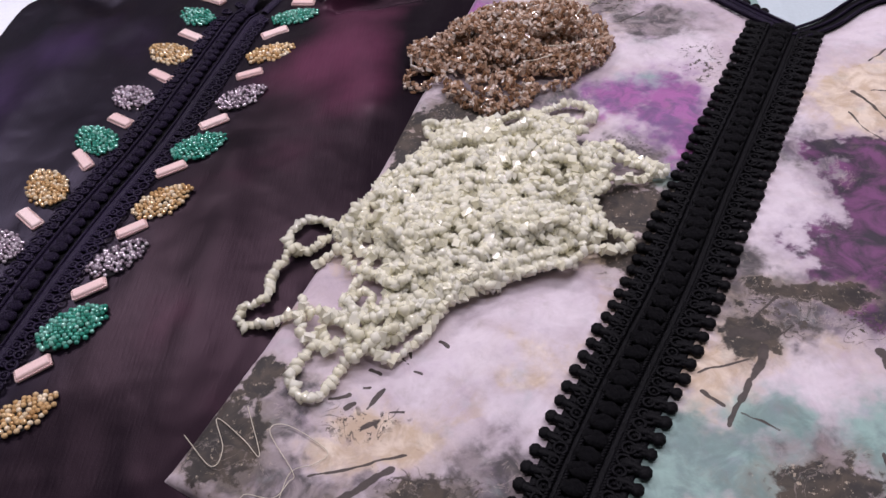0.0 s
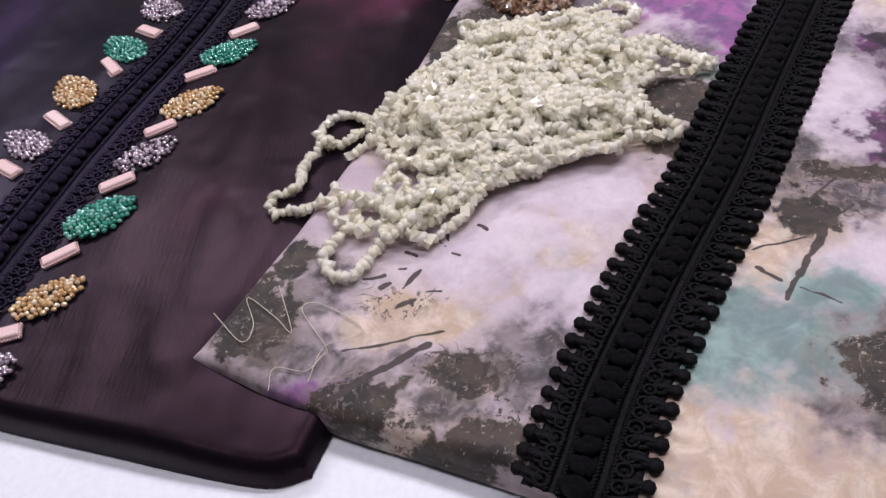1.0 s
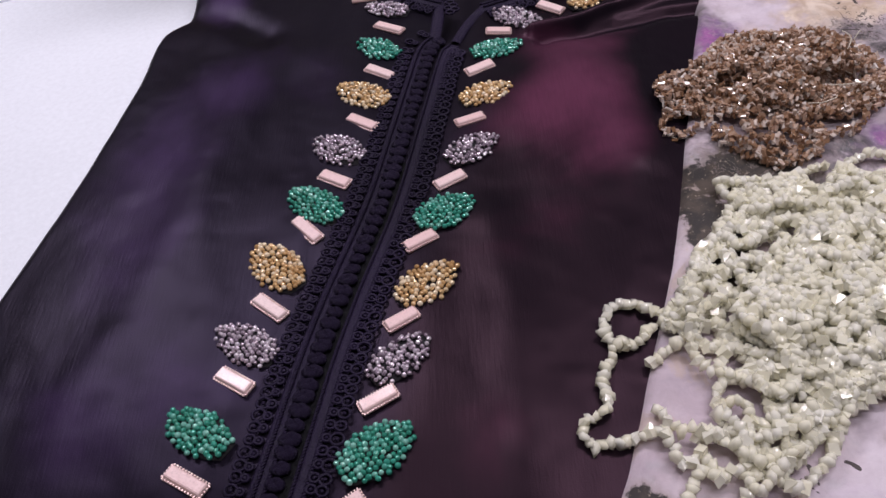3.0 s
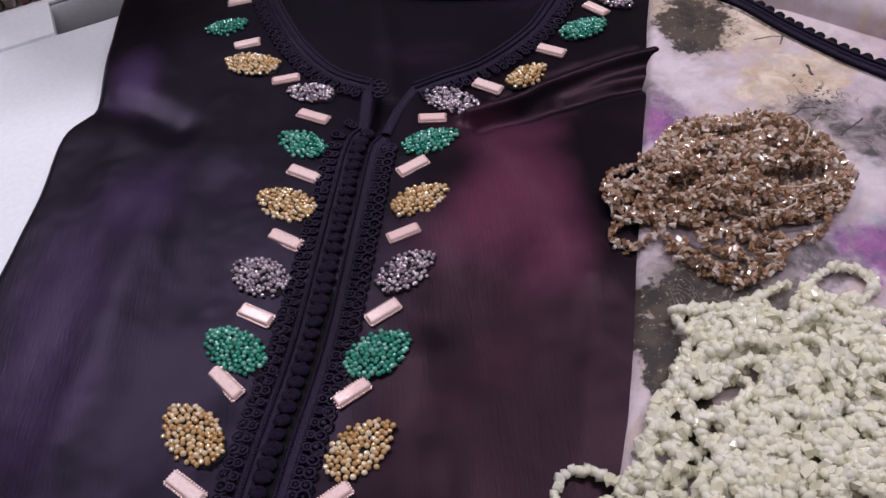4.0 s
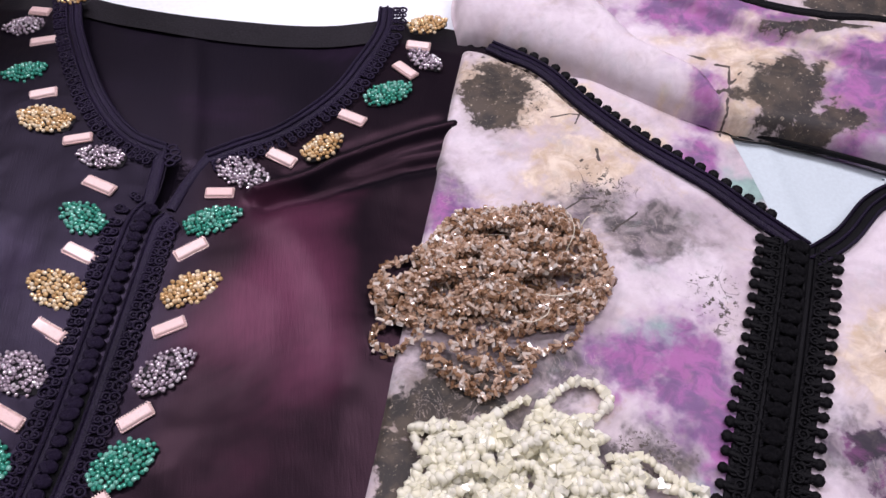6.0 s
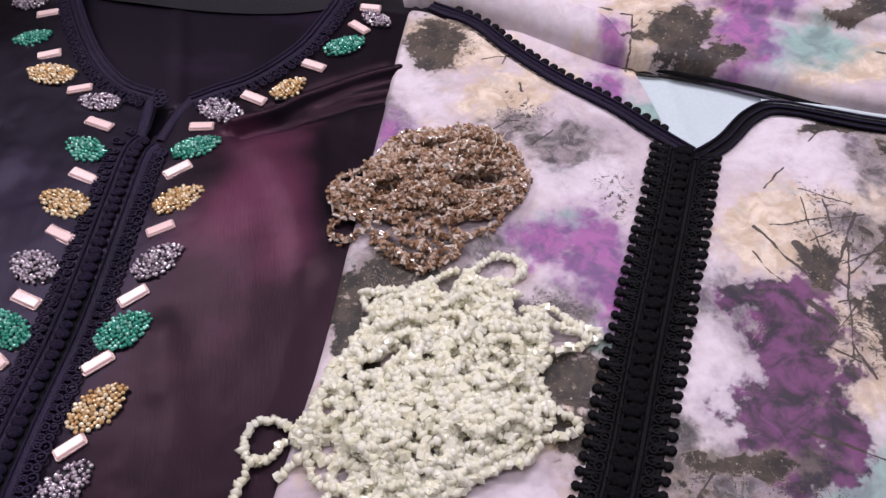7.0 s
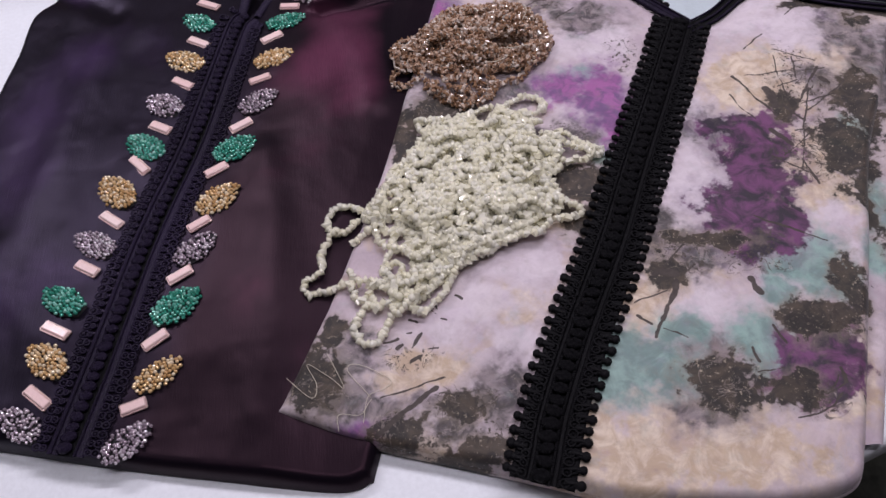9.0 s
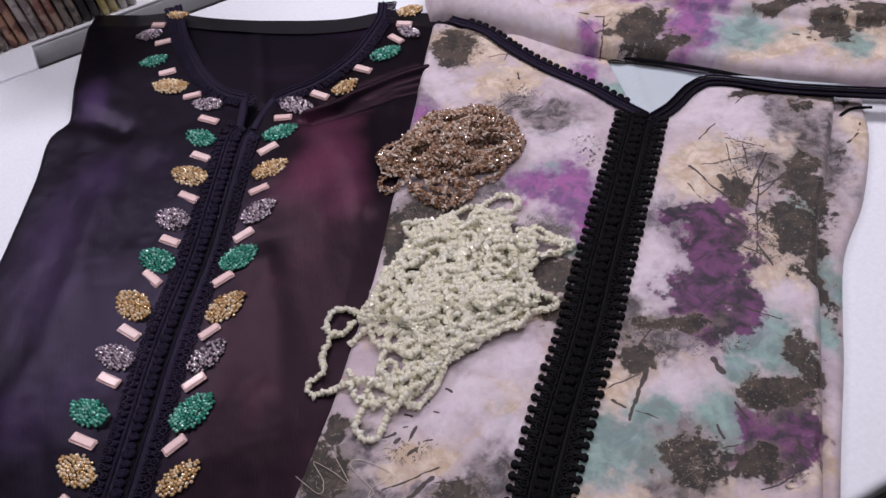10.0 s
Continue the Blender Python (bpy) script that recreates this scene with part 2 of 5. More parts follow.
def linked(name, bm_or_mesh, mat, parent=None, label="", smooth=True):
    if isinstance(bm_or_mesh, bmesh.types.BMesh):
        me = bpy.data.meshes.new(name)
        bm_or_mesh.to_mesh(me)
        bm_or_mesh.free()
    else:
        me = bm_or_mesh
    if mat and not me.materials:
        me.materials.append(mat)
    if smooth:
        me.polygons.foreach_set("use_smooth", [True] * len(me.polygons))
    ob = new(name, me)
    if parent:
        ob.parent = parent
    return tagged(ob, label=label)


def part(name, bm, mat, parent, label="", smooth=True):
    return linked(name, bm, mat, parent, label, smooth)


def empty(name, label, category, group="", at=(0, 0, 0)):
    ob = new(name)
    ob.empty_display_size = 0.02
    ob.location = at
    return tagged(ob, label, category, group)


def mesh_of(name, verts, faces):
    me = bpy.data.meshes.new(name)
    me.from_pydata([tuple(v) for v in verts], [], [tuple(f) for f in faces])
    me.update()
    return me


def spline(pts, n=240):
    """A smooth curve through the points, as n places at even steps."""
    p = np.array(pts, float)
    p = np.vstack([2 * p[0] - p[1], p, 2 * p[-1] - p[-2]])
    out = []
    for i in range(1, len(p) - 2):
        t = np.linspace(0, 1, 24, endpoint=False)[:, None]
        a, b, c, d = p[i - 1], p[i], p[i + 1], p[i + 2]
        out.append(0.5 * (2 * b + (c - a) * t + (2 * a - 5 * b + 4 * c - d) * t**2 + (3 * b - a - 3 * c + d) * t**3))
    out = np.vstack(out + [p[-2][None]])
    s = np.r_[0, np.cumsum(np.linalg.norm(np.diff(out, axis=0), axis=1))]
    e = np.linspace(0, s[-1], n)
    return np.stack([np.interp(e, s, out[:, k]) for k in range(p.shape[1])], 1)


def length(c):
    return float(np.linalg.norm(np.diff(c, axis=0), axis=1).sum())


def normals(c):
    """To the left of the way along a flat curve."""
    d = np.gradient(c[:, :2], axis=0)
    d /= np.linalg.norm(d, axis=1)[:, None] + 1e-12
    return np.stack([-d[:, 1], d[:, 0]], 1), d


def away(q, c):
    """Distance of each place from a polyline."""
    best = np.full(len(q), 9.0)
    for a, b in zip(c[:-1:3], np.vstack([c[3::3], c[-1:]])):
        ab = b - a
        t = np.clip(((q - a) @ ab) / (ab @ ab + 1e-12), 0, 1)
        best = np.minimum(best, np.linalg.norm(q - a - t[:, None] * ab, axis=1))
    return best


def inside(q, poly):
    r = np.zeros(len(q), bool)
    x, y = q[:, 0], q[:, 1]
    for (x0, y0), (x1, y1) in zip(poly, np.roll(poly, -1, axis=0)):
        hit = ((y0 > y) != (y1 > y)) & (x < (x1 - x0) * (y - y0) / (y1 - y0 + 1e-15) + x0)
        r ^= hit
    return r


def coons(bottom, top, left, right, nu, nv):
    """A sheet between four curves: bottom and top run to the right, left and right run upwards."""
    u, v = np.meshgrid(np.linspace(0, 1, nu), np.linspace(0, 1, nv))
    pick = lambda c, s: np.stack([np.interp(s, np.linspace(0, 1, len(c)), c[:, k]) for k in (0, 1)], -1)
    b, t, l, r = pick(bottom, u), pick(top, u), pick(left, v), pick(right, v)
    u, v = u[..., None], v[..., None]
    p = (1 - v) * b + v * t + (1 - u) * l + u * r
    p -= (1 - u) * (1 - v) * bottom[0] + u * (1 - v) * bottom[-1] + (1 - u) * v * top[0] + u * v * top[-1]
    return p.reshape(-1, 2)


def sheet_faces(nu, nv):
    i = np.arange(nu * nv).reshape(nv, nu)
    return np.stack([i[:-1, :-1], i[:-1, 1:], i[1:, 1:], i[1:, :-1]], -1).reshape(-1, 4)


def quarter(d, r):
    """Rise of a rounded edge, 0 at the rim to 1 at r inside it."""
    k = 1 - np.clip(d / r, 0, 1)
    return np.sqrt(np.maximum(0, 1 - k * k))


def hill(q, x, y, rx, ry, turn=0.0):
    c, s = math.cos(radians(turn)), math.sin(radians(turn))
    dx, dy = q[:, 0] - x, q[:, 1] - y
    return np.exp(-(((dx * c + dy * s) / rx) ** 2 + ((dy * c - dx * s) / ry) ** 2))


def ridge(q, pts, w):
    return np.exp(-((away(q, spline(pts, 60)) / w) ** 2))


def box(bm, x0, y0, z0, x1, y1, z1, bevel=0.0):
    made = bmesh.ops.create_cube(bm, size=1)["verts"]
    bmesh.ops.transform(bm, matrix=Matrix.Translation(((x0 + x1) / 2, (y0 + y1) / 2, (z0 + z1) / 2)) @ Matrix.Diagonal((x1 - x0, y1 - y0, z1 - z0, 1)), verts=made)
    if bevel:
        es = list({e for v in made for e in v.link_edges})
        bmesh.ops.bevel(bm, geom=es, offset=bevel, segments=3, affect="EDGES", profile=0.5)
    return made


def tube(c, r, n=8, closed=False, name="tube"):
    """A round cord along places in space, as vertices and faces."""
    c = np.asarray(c, float)
    d = np.gradient(c, axis=0)
    d /= np.linalg.norm(d, axis=1)[:, None] + 1e-12
    up = np.array([0, 0, 1.0])
    side = np.cross(d, up)
    side /= np.linalg.norm(side, axis=1)[:, None] + 1e-9
    nor = np.cross(side, d)
    a = np.linspace(0, 2 * math.pi, n, endpoint=False)
    v = c[:, None] + np.cos(a)[None, :, None] * side[:, None] * r + np.sin(a)[None, :, None] * nor[:, None] * r
    f = [(i * n + k, i * n + (k + 1) % n, (i + 1) * n + (k + 1) % n, (i + 1) * n + k) for i in range(len(c) - 1) for k in range(n)]
    return v.reshape(-1, 3), f


class Heap:
    """Vertices and faces gathered for one mesh."""

    def __init__(self):
        self.v, self.f, self.n = [], [], 0

    def put(self, v, f):
        self.v.append(np.asarray(v))
        self.f += [tuple(i + self.n for i in face) for face in f]
        self.n += len(v)

    def mesh(self, name):
        return mesh_of(name, np.vstack(self.v), self.f)


def ball(n=8, m=5):
    v = [(0, 0, 1)] + [(math.sin(math.pi * i / m) * math.cos(2 * math.pi * k / n), math.sin(math.pi * i / m) * math.sin(2 * math.pi * k / n), math.cos(math.pi * i / m)) for i in range(1, m) for k in range(n)] + [(0, 0, -1)]
    f = [(0, 1 + k, 1 + (k + 1) % n) for k in range(n)]
    f += [(1 + i * n + k, 1 + (i + 1) * n + k, 1 + (i + 1) * n + (k + 1) % n, 1 + i * n + (k + 1) % n) for i in range(m - 2) for k in range(n)]
    last = len(v) - 1
    f += [(1 + (m - 2) * n + (k + 1) % n, 1 + (m - 2) * n + k, last) for k in range(n)]
    return np.array(v), f


BALL_V, BALL_F = ball()

# ---- table, ledge and room ----
AX, AN = np.array([math.cos(radians(20)), math.sin(radians(20))]), np.array([-math.sin(radians(20)), math.cos(radians(20))])
TURN = pose(0, 0, 0, 0, 0, 20)

bm = bmesh.new()
box(bm, -0.62, 0.112, -0.03, 1.0, 0.858, 0.0, 0.006)
table = empty("display_table", "white cloth-covered display table holding both kaftans", "table")
top = part("tabletop", bm, WHITE, table)
for px, py in ((-0.56, 0.17), (0.94, 0.17), (-0.56, 0.79), (0.94, 0.79)):
    bm = bmesh.new()
    box(bm, px - 0.025, py - 0.025, -0.76, px + 0.025, py + 0.025, -0.03, 0.004)
    part("leg", bm, BOARD, table)
bm = bmesh.new()
box(bm, -0.36, 0.8585, -0.008, 0.040, 0.903, -0.0004, 0.0003)
part("cloth_flap", bm, WHITE, table, "white cloth flap bridging the gap")
table.matrix_world = TURN

bm = bmesh.new()
box(bm, -1.2, 0.9035, -0.03, 1.6, 1.25, -0.004, 0.002)
ledge = empty("shelf_ledge", "white laminate shelf behind the table carrying fabric", "shelf")
part("board", bm, BOARD, ledge)
bm = bmesh.new()
box(bm, -1.2, 0.9035, -0.004, 1.6, 0.909, -0.0005, 0.001)
part("lip", bm, BOARD, ledge)
bm = bmesh.new()
box(bm, -1.2, 1.2, -0.76, 1.6, 1.23, -0.03, 0.002)
part("back_panel", bm, BOARD, ledge)
ledge.matrix_world = TURN


def bolt(name, colour, label, x, w, spots):
    m, ns, ls, b = material(name + "_cloth")
    n = noise_of(ns, ls, 60, 4, shift=(x * 9, 0, 0))
    ls.new(mixed(ns, ls, ramp(ns, ls, n, 0.46, 0.56), colour, spots), b.inputs["Base Color"])
    b.inputs["Roughness"].default_value = 0.7
    bump(ns, ls, b, noise_of(ns, ls, 800, 2), 0.3, 0.0005)
    thing = empty("folded_fabric", label, "fabric", "fabrics on the shelf")
    for k in range(2):
        bm = bmesh.new()
        t = w / 2
        box(bm, x + k * t + 0.0004, 0.910, -0.003, x + (k + 1) * t - 0.0008, 1.15, 0.27 - 0.004 * (k % 2), t * 0.4)
        part("fold", bm, m, thing)
    thing.matrix_world = TURN
    return thing


for i, (c, sp, lab) in enumerate((
        ((0.10, 0.23, 0.25), (0.22, 0.34, 0.34), "teal folded fabric standing on the shelf"),
        ((0.50, 0.44, 0.40), (0.16, 0.12, 0.11), "beige printed folded fabric standing on the shelf"),
        ((0.16, 0.07, 0.06), (0.42, 0.24, 0.16), "rust brown printed folded fabric on the shelf"),
        ((0.48, 0.42, 0.40), (0.24, 0.19, 0.18), "pale grey printed folded fabric on the shelf"),
        ((0.28, 0.12, 0.10), (0.5, 0.36, 0.28), "red brown printed folded fabric on the shelf"),
        ((0.10, 0.085, 0.08), (0.32, 0.27, 0.23), "dark printed folded fabric on the shelf"),
        ((0.03, 0.026, 0.028), (0.06, 0.05, 0.05), "black folded fabric standing on the shelf"),
        ((0.55, 0.45, 0.17), (0.66, 0.58, 0.33), "mustard yellow folded fabric on the shelf"),
        ((0.50, 0.47, 0.45), (0.62, 0.58, 0.55), "cream folded fabric standing on the shelf"))):
    bolt("fabric", c, lab, -0.022 + 0.0205 * i, 0.020, sp)

FLOOR = plain("dark_floor_carpet", (0.06, 0.062, 0.05), 0.8, grain=150, vary=0.8, relief=0.0002)
# Walls and ceiling are unseen and assumed; their grey sets the bounce light.
WALLS = plain("enclosure_grey", (0.30, 0.29, 0.29), 0.8, grain=10, vary=0.05, relief=0.0004)
for name, dims in (("floor", (-2.2, -1.8, -0.80, 2.2, 2.6, -0.76)), ("ceiling", (-2.2, -1.8, 1.7, 2.2, 2.6, 1.75)),
                   ("wall_north", (-2.2, 2.6, -0.76, 2.2, 2.7, 1.7)), ("wall_south", (-2.2, -1.9, -0.76, 2.2, -1.8, 1.7)),
                   ("wall_west", (-2.3, -1.8, -0.76, -2.2, 2.6, 1.7)), ("wall_east", (2.2, -1.8, -0.76, 2.3, 2.6, 1.7))):
    bm = bmesh.new()
    box(bm, *dims)
    tagged(linked(name, bm, FLOOR if name == "floor" else WALLS, smooth=False), "dark mottled shop floor" if name == "floor" else "plain unseen grey shop " + name.split("_")[0], name.split("_")[0], kind="structure")

# ---- plan of the dark kaftan ----
D_LEFT = spline([(-0.285, 0.322), (-0.257, 0.40), (-0.244, 0.465), (-0.230, 0.541), (-0.217, 0.632), (-0.214, 0.684), (-0.200, 0.712), (-0.203, 0.76), (-0.204, 0.82), (-0.203, 0.885)])
D_HEM = spline([(-0.285, 0.322), (-0.21, 0.306), (-0.149, 0.294), (-0.079, 0.277), (-0.012, 0.263), (0.052, 0.251), (0.072, 0.255)])
D_TOP = spline([(-0.203, 0.885), (-0.149, 0.872), (-0.10, 0.864), (-0.062, 0.848), (0.011, 0.824), (0.07, 0.813), (0.108, 0.815), (0.156, 0.797), (0.20, 0.785)])
D_RIGHT = spline([(0.072, 0.255), (0.084, 0.30), (0.11, 0.42), (0.14, 0.55), (0.175, 0.67), (0.20, 0.785)])
NECK = spline([(-0.101, 0.875), (-0.095, 0.845), (-0.088, 0.811), (-0.066, 0.753), (-0.044, 0.719), (-0.021, 0.703), (-0.0235, 0.655), (0.002, 0.695), (0.019, 0.702), (0.045, 0.712), (0.075, 0.737), (0.093, 0.764), (0.107, 0.791), (0.112, 0.835)], 400)
NECK_L = spline([(-0.1, 0.866), (-0.095, 0.845), (-0.088, 0.811), (-0.066, 0.753), (-0.044, 0.719), (-0.021, 0.703)], 160)
NECK_R = spline([(0.002, 0.695), (0.019, 0.702), (0.045, 0.712), (0.075, 0.737), (0.093, 0.764), (0.107, 0.791), (0.111, 0.814)], 160)
D_CHAIN = spline([(-0.0225, 0.655), (-0.029, 0.645), (-0.036, 0.608), (-0.0425, 0.571), (-0.053, 0.514), (-0.068, 0.457), (-0.0765, 0.419), (-0.083, 0.383), (-0.092, 0.337), (-0.098, 0.308), (-0.103, 0.282)], 400)

# ---- plan of the printed kaftan ----
L_LEFT = spline([(0.018, 0.297), (0.024, 0.309), (0.041, 0.350), (0.053, 0.380), (0.083, 0.469), (0.101, 0.538), (0.125, 0.627), (0.143, 0.70), (0.160, 0.765)])
L_HEM = spline([(0.018, 0.297), (0.046, 0.285), (0.079, 0.272), (0.114, 0.261), (0.151, 0.249), (0.178, 0.240), (0.205, 0.230), (0.249, 0.223), (0.292, 0.219), (0.330, 0.226), (0.343, 0.247)])
L_RIGHT = spline([(0.343, 0.247), (0.366, 0.304), (0.390, 0.366), (0.411, 0.425), (0.427, 0.462), (0.460, 0.524), (0.488, 0.58)])
L_TOP = spline([(0.160, 0.765), (0.178, 0.757), (0.204, 0.733), (0.224, 0.702), (0.251, 0.669), (0.281, 0.64), (0.300, 0.614), (0.322, 0.588), (0.345, 0.594), (0.370, 0.616), (0.393, 0.623), (0.424, 0.612), (0.462, 0.596), (0.488, 0.58)], 600)
L_MID = spline([(0.3245, 0.592), (0.298, 0.534), (0.26, 0.453), (0.2325, 0.392), (0.2015, 0.331), (0.1785, 0.281), (0.168, 0.25), (0.164, 0.239)], 400)


def dark_height(q):
    z = 0.0155 + 0.004 * hill(q, 0.05, 0.58, 0.05, 0.07) + 0.003 * hill(q, -0.17, 0.55, 0.04, 0.13) + 0.004 * hill(q, -0.17, 0.73, 0.025, 0.05)
    z += 0.003 * hill(q, -0.15, 0.40, 0.05, 0.06) - 0.004 * hill(q, -0.03, 0.30, 0.07, 0.06)
    z += 0.0070 * ridge(q, [(0.034, 0.660), (0.06, 0.668), (0.095, 0.684), (0.15, 0.700)], 0.0048) + 0.0015 * ridge(q, [(0.09, 0.668), (0.12, 0.676), (0.16, 0.683)], 0.004)
    z -= 0.0050 * ridge(q, [(0.04, 0.651), (0.07, 0.658), (0.105, 0.669), (0.16, 0.678)], 0.0055) + 0.002 * ridge(q, [(0.05, 0.672), (0.09, 0.690), (0.14, 0.705)], 0.005)
    z += 0.002 * ridge(q, [(0.05, 0.64), (0.07, 0.60), (0.08, 0.54)], 0.012) + 0.002 * ridge(q, [(0.0, 0.50), (0.01, 0.42), (0.005, 0.30)], 0.014)
    z -= 0.0035 * ridge(q, [(-0.205, 0.712), (-0.17, 0.70), (-0.14, 0.68)], 0.012)
    z += 0.0015 * ridge(q, [(-0.14, 0.62), (-0.16, 0.5), (-0.19, 0.36)], 0.014) - 0.0015 * ridge(q, [(-0.11, 0.62), (-0.12, 0.56)], 0.02)
    z -= 0.004 * np.clip((q[:, 0] - (0.02 + (q[:, 1] - 0.3) * 0.27)) / 0.05, 0, 1)
    return z


def light_height(q):
    z = 0.0185 + 0.003 * hill(q, 0.19, 0.70, 0.05, 0.05) + 0.003 * hill(q, 0.38, 0.53, 0.06, 0.05) - 0.003 * hill(q, 0.37, 0.34, 0.04, 0.06)
    z += 0.002 * hill(q, 0.16, 0.36, 0.03, 0.02, 30) - 0.003 * hill(q, 0.12, 0.30, 0.06, 0.05) + 0.0025 * ridge(q, [(0.20, 0.60), (0.24, 0.585), (0.29, 0.575)], 0.016)
    z += 0.002 * ridge(q, [(0.405, 0.60), (0.42, 0.55), (0.44, 0.50)], 0.014) - 0.002 * ridge(q, [(0.15, 0.66), (0.17, 0.70), (0.185, 0.745)], 0.008)
    return z


LATTICE = np.random.RandomState(5).rand(256, 256)


def clouds(q, size, seed=0, octaves=4, gain=0.55):
    """Smooth noise about 0 to 1 at places in the plan."""
    total, weight, w = np.zeros(len(q)), 0.0, 1.0
    for o in range(octaves):
        p = q * size * 2**o + 17.3 * seed + 5.1 * o + 100
        i = np.floor(p).astype(int)
        f = p - i
        f = f * f * (3 - 2 * f)
        g = lambda dx, dy: LATTICE[(i[:, 0] + dx) % 256, (i[:, 1] + dy) % 256]
        total += w * ((g(0, 0) * (1 - f[:, 0]) + g(1, 0) * f[:, 0]) * (1 - f[:, 1]) + (g(0, 1) * (1 - f[:, 0]) + g(1, 1) * f[:, 0]) * f[:, 1])
        weight, w = weight + w, w * gain
    return total / weight


def wrinkle(q, size, amp):
    return amp * 2 * (clouds(q, size, 3) - 0.5)


# ---- the print: soft blots as (x, y, half width, half height) ----
CREAM = [(0.365, 0.515, 0.03, 0.028), (0.367, 0.445, 0.02, 0.022), (0.374, 0.417, 0.02, 0.018), (0.422, 0.535, 0.022, 0.02), (0.271, 0.373, 0.021, 0.021), (0.248, 0.342, 0.018, 0.017), (0.33, 0.328, 0.014, 0.008), (0.343, 0.275, 0.013, 0.015), (0.358, 0.295, 0.006, 0.016), (0.245, 0.276, 0.02, 0.011), (0.108, 0.269, 0.014, 0.005), (0.102, 0.32, 0.02, 0.01), (0.086, 0.306, 0.013, 0.007), (0.162, 0.352, 0.014, 0.01), (0.206, 0.717, 0.026, 0.019), (0.219, 0.656, 0.021, 0.02), (0.187, 0.737, 0.02, 0.019), (0.248, 0.682, 0.019, 0.013), (0.104, 0.517, 0.004, 0.009), (0.204, 0.419, 0.015, 0.011)]
GREY = [(0.332, 0.367, 0.008, 0.011), (0.285, 0.38, 0.027, 0.014), (0.454, 0.534, 0.017, 0.04), (0.442, 0.564, 0.018, 0.028), (0.27, 0.302, 0.017, 0.016), (0.266, 0.398, 0.012, 0.014), (0.268, 0.283, 0.024, 0.015), (0.32, 0.471, 0.015, 0.017), (0.405, 0.513, 0.015, 0.016), (0.05, 0.304, 0.02, 0.024), (0.077, 0.283, 0.021, 0.013), (0.113, 0.293, 0.019, 0.006), (0.15, 0.293, 0.014, 0.015), (0.064, 0.327, 0.014, 0.012), (0.123, 0.274, 0.016, 0.009), (0.22, 0.633, 0.021, 0.009), (0.247, 0.609, 0.026, 0.016), (0.191, 0.621, 0.026, 0.011), (0.141, 0.648, 0.009, 0.023), (0.132, 0.52, 0.035, 0.013), (0.145, 0.527, 0.045, 0.026), (0.19, 0.540, 0.026, 0.014), (0.155, 0.535, 0.03, 0.018), (0.217, 0.488, 0.02, 0.013)]
OLIVE = [(0.401, 0.444, 0.017, 0.025), (0.427, 0.49, 0.015, 0.024), (0.401, 0.466, 0.009, 0.012), (0.373, 0.498, 0.008, 0.012), (0.26, 0.362, 0.009, 0.01), (0.347, 0.325, 0.021, 0.012), (0.371, 0.342, 0.008, 0.02), (0.288, 0.389, 0.023, 0.005), (0.403, 0.412, 0.005, 0.032), (0.313, 0.28, 0.01, 0.008), (0.277, 0.289, 0.017, 0.013), (0.041, 0.315, 0.014, 0.018), (0.05, 0.344, 0.006, 0.007), (0.136, 0.262, 0.017, 0.008), (0.123, 0.256, 0.021, 0.005), (0.092, 0.279, 0.012, 0.009), (0.128, 0.291, 0.012, 0.008), (0.178, 0.728, 0.017, 0.019), (0.179, 0.71, 0.01, 0.014), (0.108, 0.474, 0.008, 0.029), (0.218, 0.443, 0.016, 0.015), (0.215, 0.414, 0.012, 0.014), (0.118, 0.519, 0.017, 0.010), (0.135, 0.528, 0.02, 0.010), (0.100, 0.492, 0.008, 0.02)]
PURPLE = [(0.252, 0.518, 0.019, 0.031), (0.226, 0.534, 0.018, 0.014), (0.256, 0.491, 0.01, 0.018), (0.148, 0.621, 0.008, 0.017), (0.136, 0.63, 0.007, 0.018), (0.304, 0.707, 0.011, 0.014), (0.073, 0.281, 0.011, 0.005)]
VIOLET = [(0.343, 0.481, 0.031, 0.008), (0.342, 0.458, 0.023, 0.016), (0.337, 0.429, 0.02, 0.018), (0.323, 0.407, 0.025, 0.018), (0.316, 0.384, 0.021, 0.014), (0.341, 0.394, 0.013, 0.02), (0.339, 0.302, 0.019, 0.016), (0.322, 0.286, 0.019, 0.012), (0.353, 0.312, 0.01, 0.012)]
TEAL = [(0.35, 0.364, 0.02, 0.019), (0.362, 0.353, 0.015, 0.014), (0.327, 0.341, 0.009, 0.011), (0.306, 0.312, 0.014, 0.016), (0.311, 0.295, 0.012, 0.014), (0.234, 0.304, 0.021, 0.014), (0.223, 0.317, 0.013, 0.014), (0.258, 0.324, 0.014, 0.01), (0.415, 0.469, 0.008, 0.009), (0.406, 0.457, 0.011, 0.005), (0.238, 0.549, 0.013, 0.007), (0.238, 0.466, 0.007, 0.006), (0.212, 0.298, 0.013, 0.013)]
